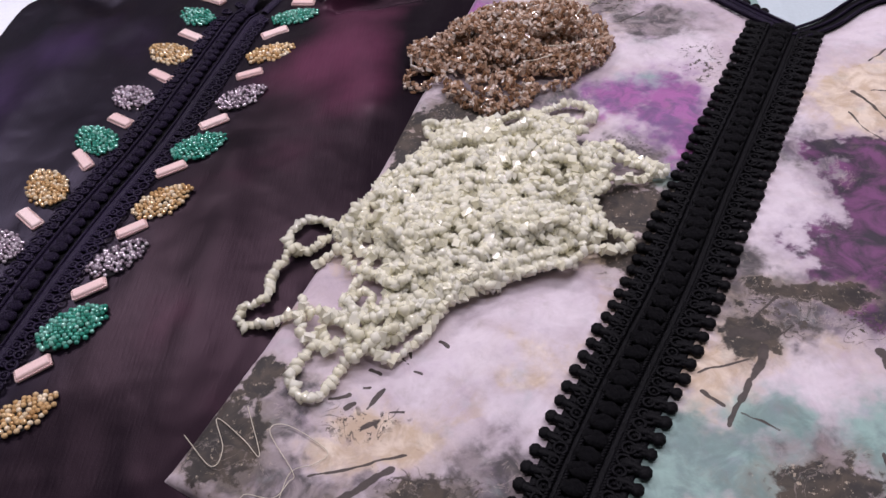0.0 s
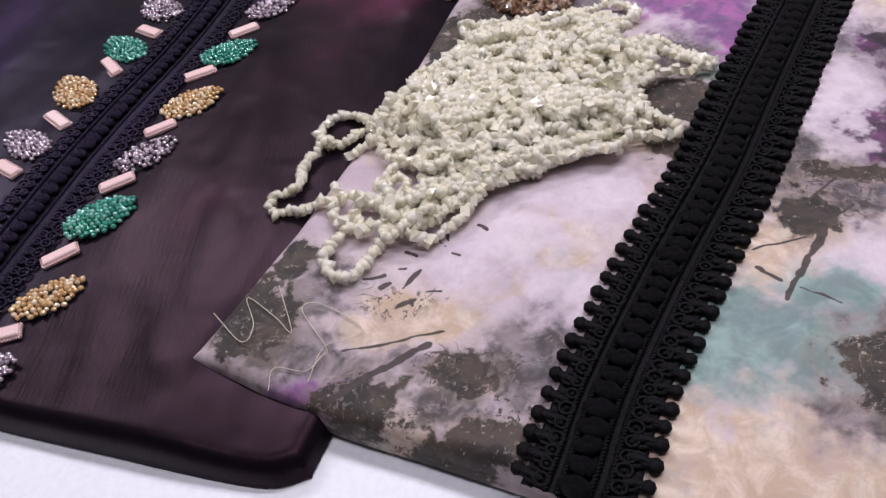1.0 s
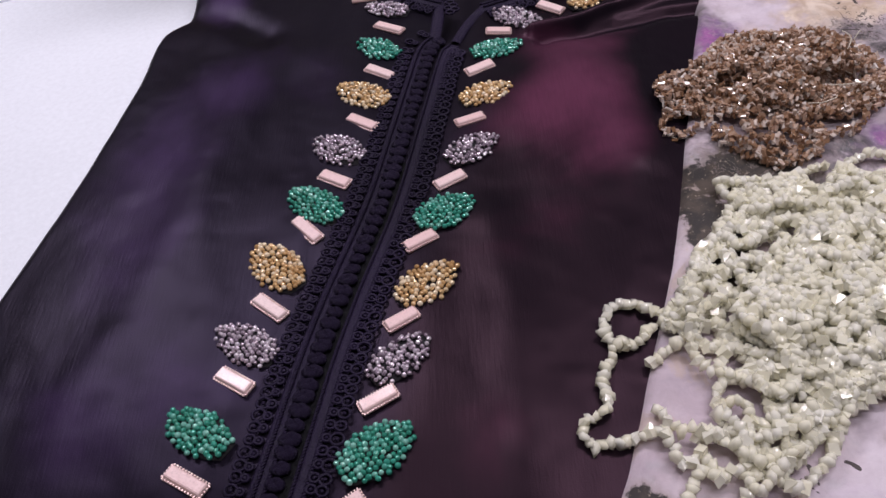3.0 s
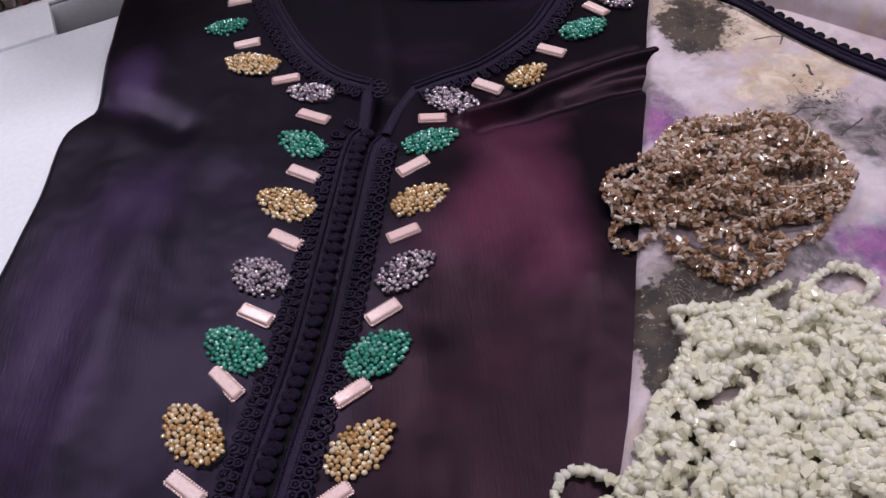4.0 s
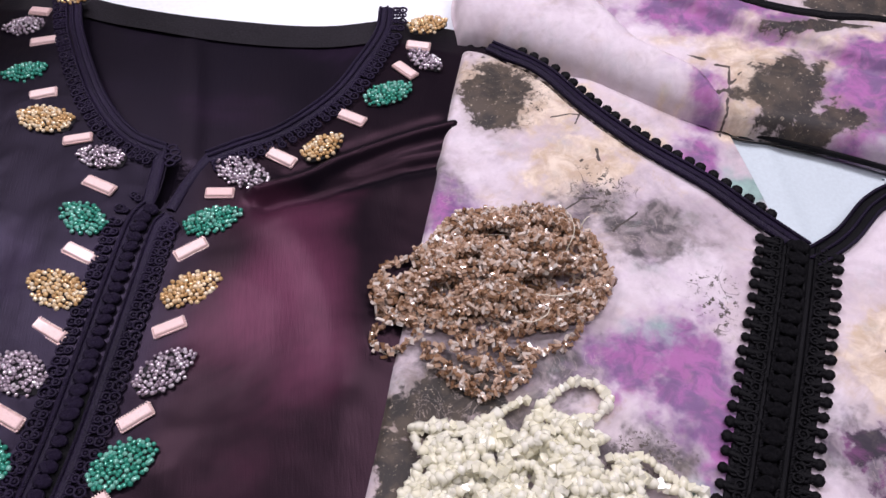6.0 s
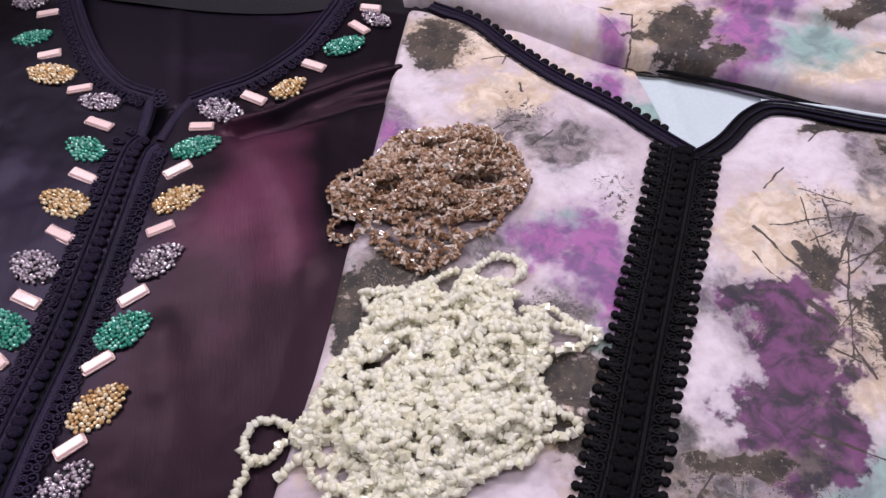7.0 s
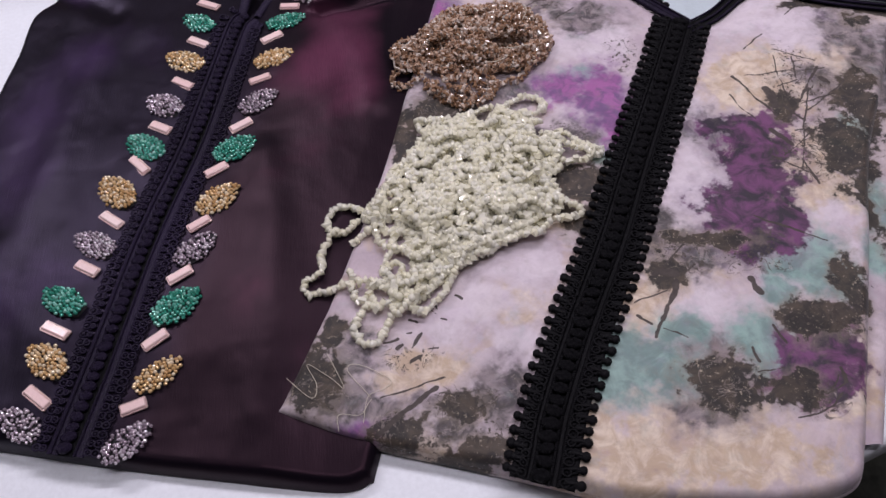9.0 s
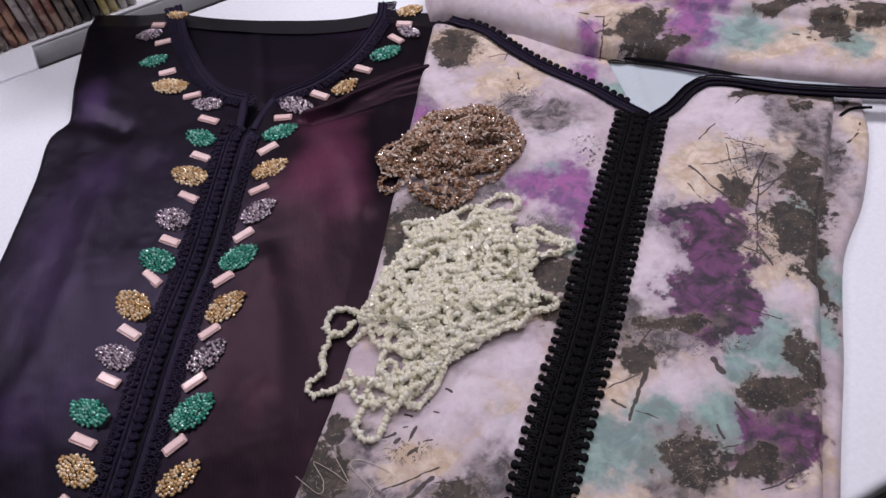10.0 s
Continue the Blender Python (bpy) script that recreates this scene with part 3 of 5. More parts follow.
PALE = [(0.292, 0.433, 0.02, 0.037), (0.307, 0.503, 0.012, 0.037), (0.368, 0.602, 0.042, 0.029), (0.405, 0.579, 0.027, 0.032), (0.282, 0.336, 0.022, 0.017), (0.37, 0.374, 0.02, 0.009), (0.332, 0.345, 0.009, 0.009), (0.376, 0.397, 0.019, 0.008), (0.141, 0.352, 0.03, 0.018), (0.163, 0.325, 0.011, 0.021), (0.118, 0.341, 0.014, 0.01), (0.032, 0.297, 0.008, 0.007), (0.16, 0.69, 0.013, 0.031), (0.247, 0.582, 0.028, 0.02), (0.282, 0.646, 0.012, 0.012), (0.168, 0.661, 0.024, 0.012), (0.106, 0.537, 0.004, 0.008), (0.167, 0.381, 0.026, 0.016), (0.259, 0.582, 0.023, 0.022)]
SPECK = [(0.351, 0.325, 0.026, 0.017), (0.369, 0.351, 0.011, 0.023), (0.388, 0.516, 0.026, 0.032), (0.377, 0.448, 0.024, 0.034), (0.271, 0.373, 0.023, 0.023), (0.326, 0.373, 0.015, 0.019), (0.325, 0.274, 0.02, 0.011), (0.31, 0.371, 0.019, 0.014), (0.272, 0.567, 0.014, 0.017), (0.128, 0.291, 0.02, 0.015), (0.143, 0.27, 0.015, 0.011), (0.101, 0.326, 0.018, 0.009), (0.104, 0.27, 0.02, 0.009), (0.191, 0.723, 0.026, 0.029), (0.225, 0.64, 0.021, 0.016), (0.217, 0.488, 0.02, 0.013), (0.218, 0.428, 0.016, 0.022)]
CREAM += [(0.492, 0.546, 0.016, 0.02), (0.32, 0.735, 0.034, 0.03), (0.455, 0.645, 0.03, 0.012), (0.53, 0.63, 0.03, 0.02), (0.36, 0.755, 0.02, 0.016), (0.24, 0.25, 0.06, 0.018), (0.19, 0.26, 0.02, 0.02)]
CREAM_FOLD = [(0.308, 0.738, 0.026, 0.024), (0.325, 0.712, 0.012, 0.018), (0.349, 0.724, 0.013, 0.006), (0.403, 0.722, 0.018, 0.010), (0.47, 0.765, 0.03, 0.012), (0.54, 0.655, 0.025, 0.02), (0.478, 0.65, 0.02, 0.014), (0.312, 0.690, 0.008, 0.012)]
PURPLE_FOLD = [(0.335, 0.768, 0.034, 0.009), (0.360, 0.750, 0.018, 0.007), (0.387, 0.676, 0.012, 0.020)]
TEAL_FOLD = [(0.430, 0.670, 0.030, 0.018)]
PALE_FOLD = [(0.245, 0.765, 0.035, 0.025), (0.280, 0.722, 0.026, 0.016), (0.20, 0.80, 0.03, 0.03), (0.41, 0.668, 0.02, 0.008)]
OLIVE_NECK = [(0.44, 0.597, 0.03, 0.004), (0.47, 0.586, 0.02, 0.004), (0.458, 0.574, 0.009, 0.006)]
OLIVE_TOP = [(0.50, 0.705, 0.018, 0.012), (0.56, 0.665, 0.018, 0.018), (0.39, 0.745, 0.03, 0.005), (0.475, 0.695, 0.016, 0.006), (0.535, 0.705, 0.016, 0.01)]
OLIVE_FOLD = [(0.347, 0.694, 0.020, 0.019), (0.358, 0.706, 0.014, 0.012), (0.361, 0.672, 0.020, 0.008), (0.43, 0.775, 0.03, 0.010), (0.515, 0.66, 0.014, 0.016)]
PURPLE += [(0.335, 0.77, 0.03, 0.012), (0.40, 0.70, 0.016, 0.016), (0.29, 0.665, 0.012, 0.014), (0.31, 0.785, 0.03, 0.014), (0.388, 0.678, 0.018, 0.022), (0.42, 0.72, 0.03, 0.010)]
TEAL += [(0.43, 0.668, 0.028, 0.016), (0.415, 0.402, 0.010, 0.022), (0.396, 0.362, 0.008, 0.012), (0.312, 0.640, 0.010, 0.008), (0.52, 0.635, 0.012, 0.012)]
PALE += [(0.24, 0.765, 0.06, 0.016), (0.43, 0.40, 0.016, 0.02), (0.27, 0.74, 0.04, 0.012), (0.47, 0.54, 0.012, 0.03)]
# strokes as (x, y, x, y, half width in mm)
TWIGS = [(0.345, 0.526, 0.362, 0.491, 1.2), (0.362, 0.491, 0.366, 0.485, 0.9), (0.338, 0.509, 0.351, 0.484, 0.6), (0.372, 0.495, 0.383, 0.477, 1.0), (0.407, 0.528, 0.373, 0.48, 1.2), (0.394, 0.508, 0.368, 0.434, 0.6), (0.403, 0.588, 0.425, 0.607, 0.5), (0.379, 0.57, 0.362, 0.555, 0.5), (0.382, 0.55, 0.408, 0.535, 0.4), (0.355, 0.526, 0.412, 0.526, 0.4), (0.38, 0.543, 0.376, 0.506, 0.5), (0.393, 0.541, 0.389, 0.518, 0.4), (0.389, 0.515, 0.373, 0.512, 0.7), (0.411, 0.501, 0.373, 0.491, 0.5), (0.392, 0.473, 0.36, 0.449, 0.5)]
TWIGS_LOW = [(0.371, 0.444, 0.375, 0.422, 1.0), (0.358, 0.473, 0.368, 0.458, 2.6), (0.352, 0.449, 0.371, 0.433, 0.9), (0.374, 0.471, 0.396, 0.466, 0.6), (0.386, 0.486, 0.422, 0.511, 0.4), (0.464, 0.527, 0.499, 0.549, 0.6), (0.466, 0.528, 0.477, 0.529, 2.0), (0.463, 0.514, 0.502, 0.558, 0.5), (0.482, 0.537, 0.484, 0.539, 1.4), (0.492, 0.533, 0.493, 0.534, 1.1), (0.366, 0.511, 0.367, 0.493, 3.6), (0.406, 0.516, 0.41, 0.511, 2.6), (0.395, 0.507, 0.395, 0.506, 1.0)]
STEMS = [(0.253, 0.366, 0.264, 0.362, 3.6), (0.263, 0.358, 0.26, 0.348, 2.6), (0.26, 0.348, 0.251, 0.332, 1.9), (0.251, 0.332, 0.244, 0.32, 1.2), (0.276, 0.384, 0.258, 0.368, 0.8), (0.237, 0.345, 0.256, 0.351, 0.7), (0.236, 0.336, 0.244, 0.329, 1.1), (0.25, 0.325, 0.262, 0.319, 0.5), (0.279, 0.368, 0.27, 0.362, 0.5), (0.326, 0.402, 0.353, 0.385, 0.9), (0.353, 0.385, 0.365, 0.379, 0.6), (0.297, 0.309, 0.299, 0.299, 1.2), (0.297, 0.293, 0.311, 0.295, 0.7), (0.31, 0.355, 0.313, 0.344, 2.8), (0.313, 0.321, 0.318, 0.31, 0.9)]
TENDRILS = [(0.344, 0.29, 0.343, 0.282, 1.5), (0.343, 0.282, 0.331, 0.276, 0.7), (0.338, 0.275, 0.33, 0.267, 1.0), (0.33, 0.267, 0.31, 0.264, 0.7), (0.35, 0.273, 0.35, 0.269, 1.0), (0.341, 0.286, 0.334, 0.279, 0.6)]
MARKS = [(0.095, 0.366, 0.102, 0.361, 0.7), (0.114, 0.363, 0.116, 0.355, 1.0), (0.11, 0.357, 0.115, 0.351, 0.6), (0.128, 0.362, 0.132, 0.36, 0.9), (0.098, 0.348, 0.103, 0.346, 1.1), (0.118, 0.348, 0.121, 0.347, 0.7), (0.105, 0.339, 0.098, 0.33, 1.3), (0.082, 0.335, 0.09, 0.337, 1.0), (0.089, 0.331, 0.092, 0.333, 1.3), (0.098, 0.322, 0.104, 0.324, 1.6), (0.096, 0.34, 0.099, 0.34, 0.6), (0.108, 0.328, 0.114, 0.328, 0.5)]
SPRIGS = [(0.209, 0.697, 0.238, 0.7, 0.6), (0.221, 0.691, 0.229, 0.706, 0.6), (0.228, 0.704, 0.245, 0.685, 0.9), (0.231, 0.662, 0.231, 0.67, 1.3), (0.22, 0.663, 0.221, 0.664, 1.5), (0.321, 0.718, 0.31, 0.68, 0.9), (0.301, 0.735, 0.322, 0.72, 0.7), (0.31, 0.7, 0.34, 0.725, 0.6), (0.298, 0.71, 0.318, 0.702, 0.7), (0.475, 0.66, 0.5, 0.64, 0.8)]
BUDS = [(0.206, 0.629, 0.217, 0.636, 0.6), (0.215, 0.636, 0.224, 0.636, 1.1), (0.23, 0.641, 0.231, 0.638, 1.4), (0.221, 0.63, 0.225, 0.63, 1.0), (0.244, 0.624, 0.23, 0.612, 0.7), (0.227, 0.65, 0.228, 0.65, 1.1), (0.202, 0.616, 0.207, 0.622, 0.5)]
BARE = [(0.08, 0.3, 0.118, 0.309, 0.7), (0.075, 0.276, 0.112, 0.303, 2.0)]


def blots(q, spec, seed=0, warp=0.009, fray=1.3, grow=1.12):
    f = np.full(len(q), -1.0)
    raw = clouds(q, 95, seed + 20, 4, 0.65) - 0.5
    q = q + warp * (np.c_[clouds(q, 34, seed + 1), clouds(q, 34, seed + 9)] - 0.5) * 2 + warp * 0.5 * (np.c_[clouds(q, 110, seed + 2), clouds(q, 110, seed + 8)] - 0.5) * 2
    for x, y, rx, ry in spec:
        f = np.maximum(f, 1 - np.sqrt(((q[:, 0] - x) / (grow * rx)) ** 2 + ((q[:, 1] - y) / (grow * ry)) ** 2))
    return f + fray * raw


def strokes(q, spec):
    f = np.zeros(len(q))
    bent = q + 0.0025 * (np.c_[clouds(q, 60, 31), clouds(q, 60, 37)] - 0.5) * 2
    for x0, y0, x1, y1, w in spec:
        d = away(bent, np.array([(x0, y0), (x1, y1)]))
        f = np.maximum(f, 1 - d / max(w * 0.0015, 0.001))
    return np.clip(f * (0.45 + 1.15 * clouds(q, 190, 41, 3)), 0, 1)


def attribute(me, name, values):
    me.attributes.new(name, "FLOAT", "POINT").data.foreach_set("value", np.asarray(values, np.float32))


def print_on(me, q):
    for seed, (name, spec) in enumerate((("cream", CREAM + CREAM_FOLD), ("grey", GREY), ("olive", OLIVE + OLIVE_FOLD + OLIVE_TOP + OLIVE_NECK), ("purple", PURPLE + PURPLE_FOLD), ("violet", VIOLET), ("teal", TEAL + TEAL_FOLD), ("white", PALE + PALE_FOLD), ("speck", SPECK))):
        attribute(me, name, blots(q, spec, seed))
    attribute(me, "ink", strokes(q, TWIGS + TWIGS_LOW + STEMS + TENDRILS + MARKS + SPRIGS + BUDS + BARE))


def dull_tone_on(me, q):
    """The wrong side of the satin, evenly dark."""
    attribute(me, "sheen_tone", 0.16 + 0.12 * clouds(q, 20, 4))
    attribute(me, "wine", np.full(len(q), 0.35))


def sheen_tone_on(me, q):
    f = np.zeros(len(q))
    # Lighter patches paint the satin's sheen into its base colour.
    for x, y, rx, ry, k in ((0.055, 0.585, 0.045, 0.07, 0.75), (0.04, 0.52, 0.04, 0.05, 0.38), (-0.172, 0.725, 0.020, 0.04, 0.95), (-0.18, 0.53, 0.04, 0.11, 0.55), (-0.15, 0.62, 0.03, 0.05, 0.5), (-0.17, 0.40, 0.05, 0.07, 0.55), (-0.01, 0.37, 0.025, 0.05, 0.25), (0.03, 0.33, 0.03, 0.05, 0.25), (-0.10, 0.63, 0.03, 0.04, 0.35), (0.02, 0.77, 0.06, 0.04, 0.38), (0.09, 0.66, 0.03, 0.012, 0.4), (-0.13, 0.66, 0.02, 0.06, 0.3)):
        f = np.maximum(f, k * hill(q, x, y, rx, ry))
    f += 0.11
    # Darker patches paint shade beside folds and edges into the colour.
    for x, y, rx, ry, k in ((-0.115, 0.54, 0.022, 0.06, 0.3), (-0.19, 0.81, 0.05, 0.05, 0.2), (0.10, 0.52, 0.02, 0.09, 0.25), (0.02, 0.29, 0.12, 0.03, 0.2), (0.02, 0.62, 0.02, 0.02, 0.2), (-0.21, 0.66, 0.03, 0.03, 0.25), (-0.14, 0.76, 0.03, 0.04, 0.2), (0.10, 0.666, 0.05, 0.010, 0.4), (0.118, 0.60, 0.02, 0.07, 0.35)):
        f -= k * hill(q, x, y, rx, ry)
    attribute(me, "sheen_tone", f)
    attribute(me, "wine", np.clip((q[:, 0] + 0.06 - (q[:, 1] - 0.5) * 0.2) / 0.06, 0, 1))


# ---- dark kaftan ----
dark = empty("dark_kaftan", "dark plum satin kaftan with beaded neckline laid flat on the table", "kaftan")
nu, nv = 220, 330
q = coons(D_HEM, D_TOP, D_LEFT, D_RIGHT, nu, nv)
rim = np.minimum(away(q, D_LEFT), np.minimum(away(q, D_HEM), away(q, D_RIGHT)))
z = dark_height(q) * quarter(rim, 0.008) + 0.001 + wrinkle(q, 22, 0.0009) + 0.0034 * (clouds(q * np.array([1.0, 0.35]), 26, 9, 3, 0.45) - 0.5)
near_top = np.clip(away(q, D_TOP) / 0.03, 0, 1)
z = z * (0.55 + 0.45 * near_top)
faces = sheet_faces(nu, nv)
keep = ~inside(q[faces].mean(1), NECK)
me = mesh_of("body", np.c_[q, z], faces[keep])
sheen_tone_on(me, q)
linked("body", me, SATIN, dark, "plum satin front, crinkled, with sheen and fold shade painted in its colour")


def patch(name, bottom, top_, left, right, step, height, mat, parent, label, on):
    nu_, nv_ = max(4, int(max(length(bottom), length(top_)) / step)), max(4, int(max(length(left), length(right)) / step))
    p = coons(bottom, top_, left, right, nu_, nv_)
    m_ = mesh_of(name, np.c_[p, height(p)], sheet_faces(nu_, nv_))
    on(m_, p)
    return linked(name, m_, mat, parent, label)


line = lambda *pts: spline(pts, 120)
B_TOP = line((-0.11, 0.868), (-0.062, 0.846), (0.011, 0.822), (0.07, 0.811), (0.118, 0.813))
patch("back_panel", line((-0.11, 0.64), (0.118, 0.64)), B_TOP, line((-0.11, 0.64), (-0.11, 0.868)), line((0.118, 0.64), (0.118, 0.813)), 0.003,
      lambda p: 0.0055 + 0.0012 * ridge(p, [(-0.01, 0.70), (-0.012, 0.76), (-0.02, 0.83)], 0.006) + 0.001 * hill(p, 0.05, 0.74, 0.02, 0.04), SATIN, dark, "plain inside back of the dark kaftan", dull_tone_on)
B_LOW = B_TOP - np.array([0.0, 0.021])
patch("neck_facing", B_LOW, B_TOP, B_LOW[[0, -1]] * 0 + np.array([B_LOW[0], B_TOP[0]]), np.array([B_LOW[-1], B_TOP[-1]]), 0.002,
      lambda p: 0.0072 + 0.0012 * hill(p, 0.0, 0.82, 0.09, 0.01), FACING, dark, "grey frayed interfacing along the back neck", lambda m_, p: None)


def ribbon(c, lo, hi, base, rise, n=9, ribs=0):
    """A convex band beside a flat curve from lo to hi metres to its left, on the surface base(q)."""
    nor, _ = normals(c)
    w = np.linspace(lo, hi, n)
    p = c[:, None, :2] + nor[:, None] * w[None, :, None]
    z_ = base(p.reshape(-1, 2)).reshape(len(c), n)
    prof = np.sqrt(np.maximum(0, 1 - np.linspace(-1, 1, n) ** 2)) * rise
    if ribs:
        prof = prof * (0.75 + 0.25 * np.abs(np.sin(np.linspace(0, ribs * math.pi, n))))
    v = np.concatenate([p, (z_ + prof[None])[..., None]], -1).reshape(-1, 3)
    return v, sheet_faces(n, len(c))[:, ::-1]


def ring_row(heap, c, off, base, pitch, radius, cord, lift=0.0016, wob=0.15, seed=3):
    """Small cord rings side by side along a curve."""
    rnd = random.Random(seed)
    nor, d = normals(c)
    count = int(length(c) / pitch)
    a = np.linspace(0, 2 * math.pi, 13)
    for k in range(count):
        i = int((k + 0.5) / count * (len(c) - 1))
        o = c[i, :2] + nor[i] * off
        r = radius * rnd.uniform(1 - wob, 1 + wob)
        ph = rnd.uniform(0, 6)
        p = o + np.outer(np.cos(a + ph), d[i]) * r * 0.9 + np.outer(np.sin(a + ph), nor[i]) * r
        heap.put(*tube(np.c_[p, base(p) + lift], cord, 6))
        heap.put(BALL_V * (cord * 1.3, cord * 1.3, cord) + np.r_[o, base(o[None])[0] + lift], BALL_F)


def twist(heap, c, off, base, r, pitch, lift):
    """A twisted cord beside a curve: two strands that wind round one another."""
    nor, _ = normals(c)
    n = int(length(c) / pitch * 6)
    i = np.linspace(0, len(c) - 1, n)
    p = np.stack([np.interp(i, np.arange(len(c)), (c[:, :2] + nor * off)[:, k]) for k in (0, 1)], 1)
    nn = np.stack([np.interp(i, np.arange(len(c)), nor[:, k]) for k in (0, 1)], 1)
    for ph in (0, math.pi):
        a = np.arange(n) / 6 * 2 * math.pi + ph
        heap.put(*tube(np.c_[p + nn * (np.cos(a) * r)[:, None], base(p) + lift + np.sin(a) * r], r * 0.95, 6))


def knots(parent, c, off, base, pitch, w, mat, name="button", label="", lift=0.002, seed=5):
    """Hand-tied cord buttons in a chain."""
    rnd = random.Random(seed)
    h = Heap()
    for dx, dy, dz, sx, sy, sz in ((-0.25, 0.0, 0.0, 0.55, 0.42, 0.36), (0.28, 0.05, 0.02, 0.5, 0.45, 0.38), (0.0, -0.22, 0.1, 0.5, 0.3, 0.36), (0.05, 0.25, 0.08, 0.42, 0.28, 0.32)):
        h.put(BALL_V * (sx, sy, sz) + (dx, dy, dz), BALL_F)
    me_ = h.mesh(name)
    me_.materials.append(mat)
    me_.polygons.foreach_set("use_smooth", [True] * len(me_.polygons))
    nor, d = normals(c)
    count = int(length(c) / pitch)
    for k in range(count):
        i = int((k + 0.5) / count * (len(c) - 1))
        o = c[i, :2] + nor[i] * off
        ob = new(name, me_)
        turn = math.atan2(nor[i][1], nor[i][0]) + rnd.uniform(-0.3, 0.3)
        s = w * rnd.uniform(0.9, 1.12)
        ob.matrix_world = Matrix.Translation((*o, base(o[None])[0] + lift)) @ Matrix.Rotation(turn, 4, "Z") @ Matrix.Diagonal((s, s * pitch / w * 1.05, s * 0.85, 1))
        ob.parent = parent
        tagged(ob, label=label)


on_dark = lambda p: dark_height(p) * 0.98 + 0.0012

# front placket of the dark kaftan
for lo, hi, nm in ((0.0056, 0.0108, "braid"), (-0.0118, -0.0046, "braid")):
    v, f = ribbon(D_CHAIN, lo, hi, on_dark, 0.0016, 11, 4)
    linked(nm, mesh_of(nm, v, f), NAVY, dark, "blue-black woven braid")
h = Heap()
ring_row(h, D_CHAIN, -0.0178, on_dark, 0.0056, 0.0026, 0.0007, seed=1)
ring_row(h, D_CHAIN, -0.0140, on_dark, 0.0056, 0.0019, 0.0007, seed=2)
twist(h, D_CHAIN, -0.0084, on_dark, 0.0005, 0.003, 0.0020)
twist(h, D_CHAIN, -0.0046, on_dark, 0.0006, 0.003, 0.0012)
linked("lace_edging", h.mesh("lace_edging"), NAVY, dark, "blue-black looped cord lace")
h = Heap()
ring_row(h, D_CHAIN, 0.0175, on_dark, 0.0056, 0.0027, 0.0007, seed=4)
ring_row(h, D_CHAIN, 0.0130, on_dark, 0.0056, 0.0020, 0.0007, seed=5)
twist(h, D_CHAIN, 0.0110, on_dark, 0.0006, 0.003, 0.0012)
twist(h, D_CHAIN, 0.0056, on_dark, 0.0005, 0.003, 0.0012)
linked("lace_edging", h.mesh("lace_edging"), NAVY, dark, "blue-black looped cord lace")
# Black strip laid in place of the shade inside the open slit.
v, f = ribbon(D_CHAIN, -0.0044, 0.0054, on_dark, 0.0003)
linked("placket", mesh_of("placket", v, f), CORD, dark, "black strip put in for the shaded gap beside the buttons")
knots(dark, D_CHAIN, -0.0012, on_dark, 0.0064, 0.0060, NAVY, label="blue-black knotted cord button", lift=0.0022)

# neckline braid
SLIT_L, SLIT_R = spline([(-0.021, 0.703), (-0.0225, 0.68), (-0.0255, 0.655), (-0.030, 0.645)], 60), spline([(-0.018, 0.655), (-0.010, 0.675), (0.002, 0.695)], 60)
for c, sgn in ((NECK_L, -1), (NECK_R, -1)):
    v, f = ribbon(c, min(0, sgn * 0.009), max(0, sgn * 0.009), on_dark, 0.0018, 11, 4)
    linked("neck_braid", mesh_of("neck_braid", v, f), NAVY, dark, "blue-black woven neckline braid")
    h = Heap()
    twist(h, c, sgn * 0.0004, on_dark, 0.0007, 0.003, 0.0012)
    twist(h, c, sgn * 0.0050, on_dark, 0.0005, 0.003, 0.0022)
    twist(h, c, sgn * 0.0095, on_dark, 0.0005, 0.003, 0.0012)
    ring_row(h, c, sgn * 0.0118, on_dark, 0.0054, 0.0021, 0.0007, seed=7)
    ring_row(h, c, sgn * 0.0158, on_dark, 0.0054, 0.0026, 0.0007, seed=8)
    linked("neck_lace", h.mesh("neck_lace"), NAVY, dark, "blue-black looped neckline lace")
for c, lo, hi in ((SLIT_L, -0.0075, 0.0), (SLIT_R, -0.0065, 0.0)):
    v, f = ribbon(c, lo, hi, on_dark, 0.0018, 9, 3)
    linked("slit_braid", mesh_of("slit_braid", v, f), NAVY, dark, "blue-black braid edging the neck slit")
h = Heap()
for dx, dy in ((0.003, -0.003), (0.005, -0.007), (0.002, -0.010), (0.006, -0.012), (0.003, -0.015)):
    a = np.linspace(0, 2 * math.pi, 15)
    p = np.c_[-0.021 + dx + 0.0028 * np.cos(a), 0.703 + dy + 0.0022 * np.sin(a)]
    h.put(*tube(np.c_[p, on_dark(p) + 0.0015], 0.0008, 6))
linked("top_knot", h.mesh("top_knot"), NAVY, dark, "blue-black cord loops at the neck slit")

# beaded leaves: (inner end x, y, tip x, y) along each side of the placket and neckline
LEAVES_L = [(-0.090, 0.844, -0.113, 0.850, "o"), (-0.115, 0.822, -0.142, 0.821, "s"), (-0.105, 0.778, -0.134, 0.774, "g"), (-0.081, 0.726, -0.116, 0.739, "o"), (-0.045, 0.693, -0.074, 0.702, "s"), (-0.050, 0.643, -0.076, 0.662, "g"), (-0.054, 0.597, -0.085, 0.616, "o"),
            (-0.066, 0.550, -0.094, 0.568, "s"), (-0.075, 0.505, -0.102, 0.528, "g"), (-0.091, 0.461, -0.115, 0.489, "o"), (-0.096, 0.421, -0.125, 0.438, "s"), (-0.109, 0.377, -0.137, 0.395, "g"), (-0.112, 0.333, -0.138, 0.354, "o"), (-0.120, 0.293, -0.146, 0.313, "s")]
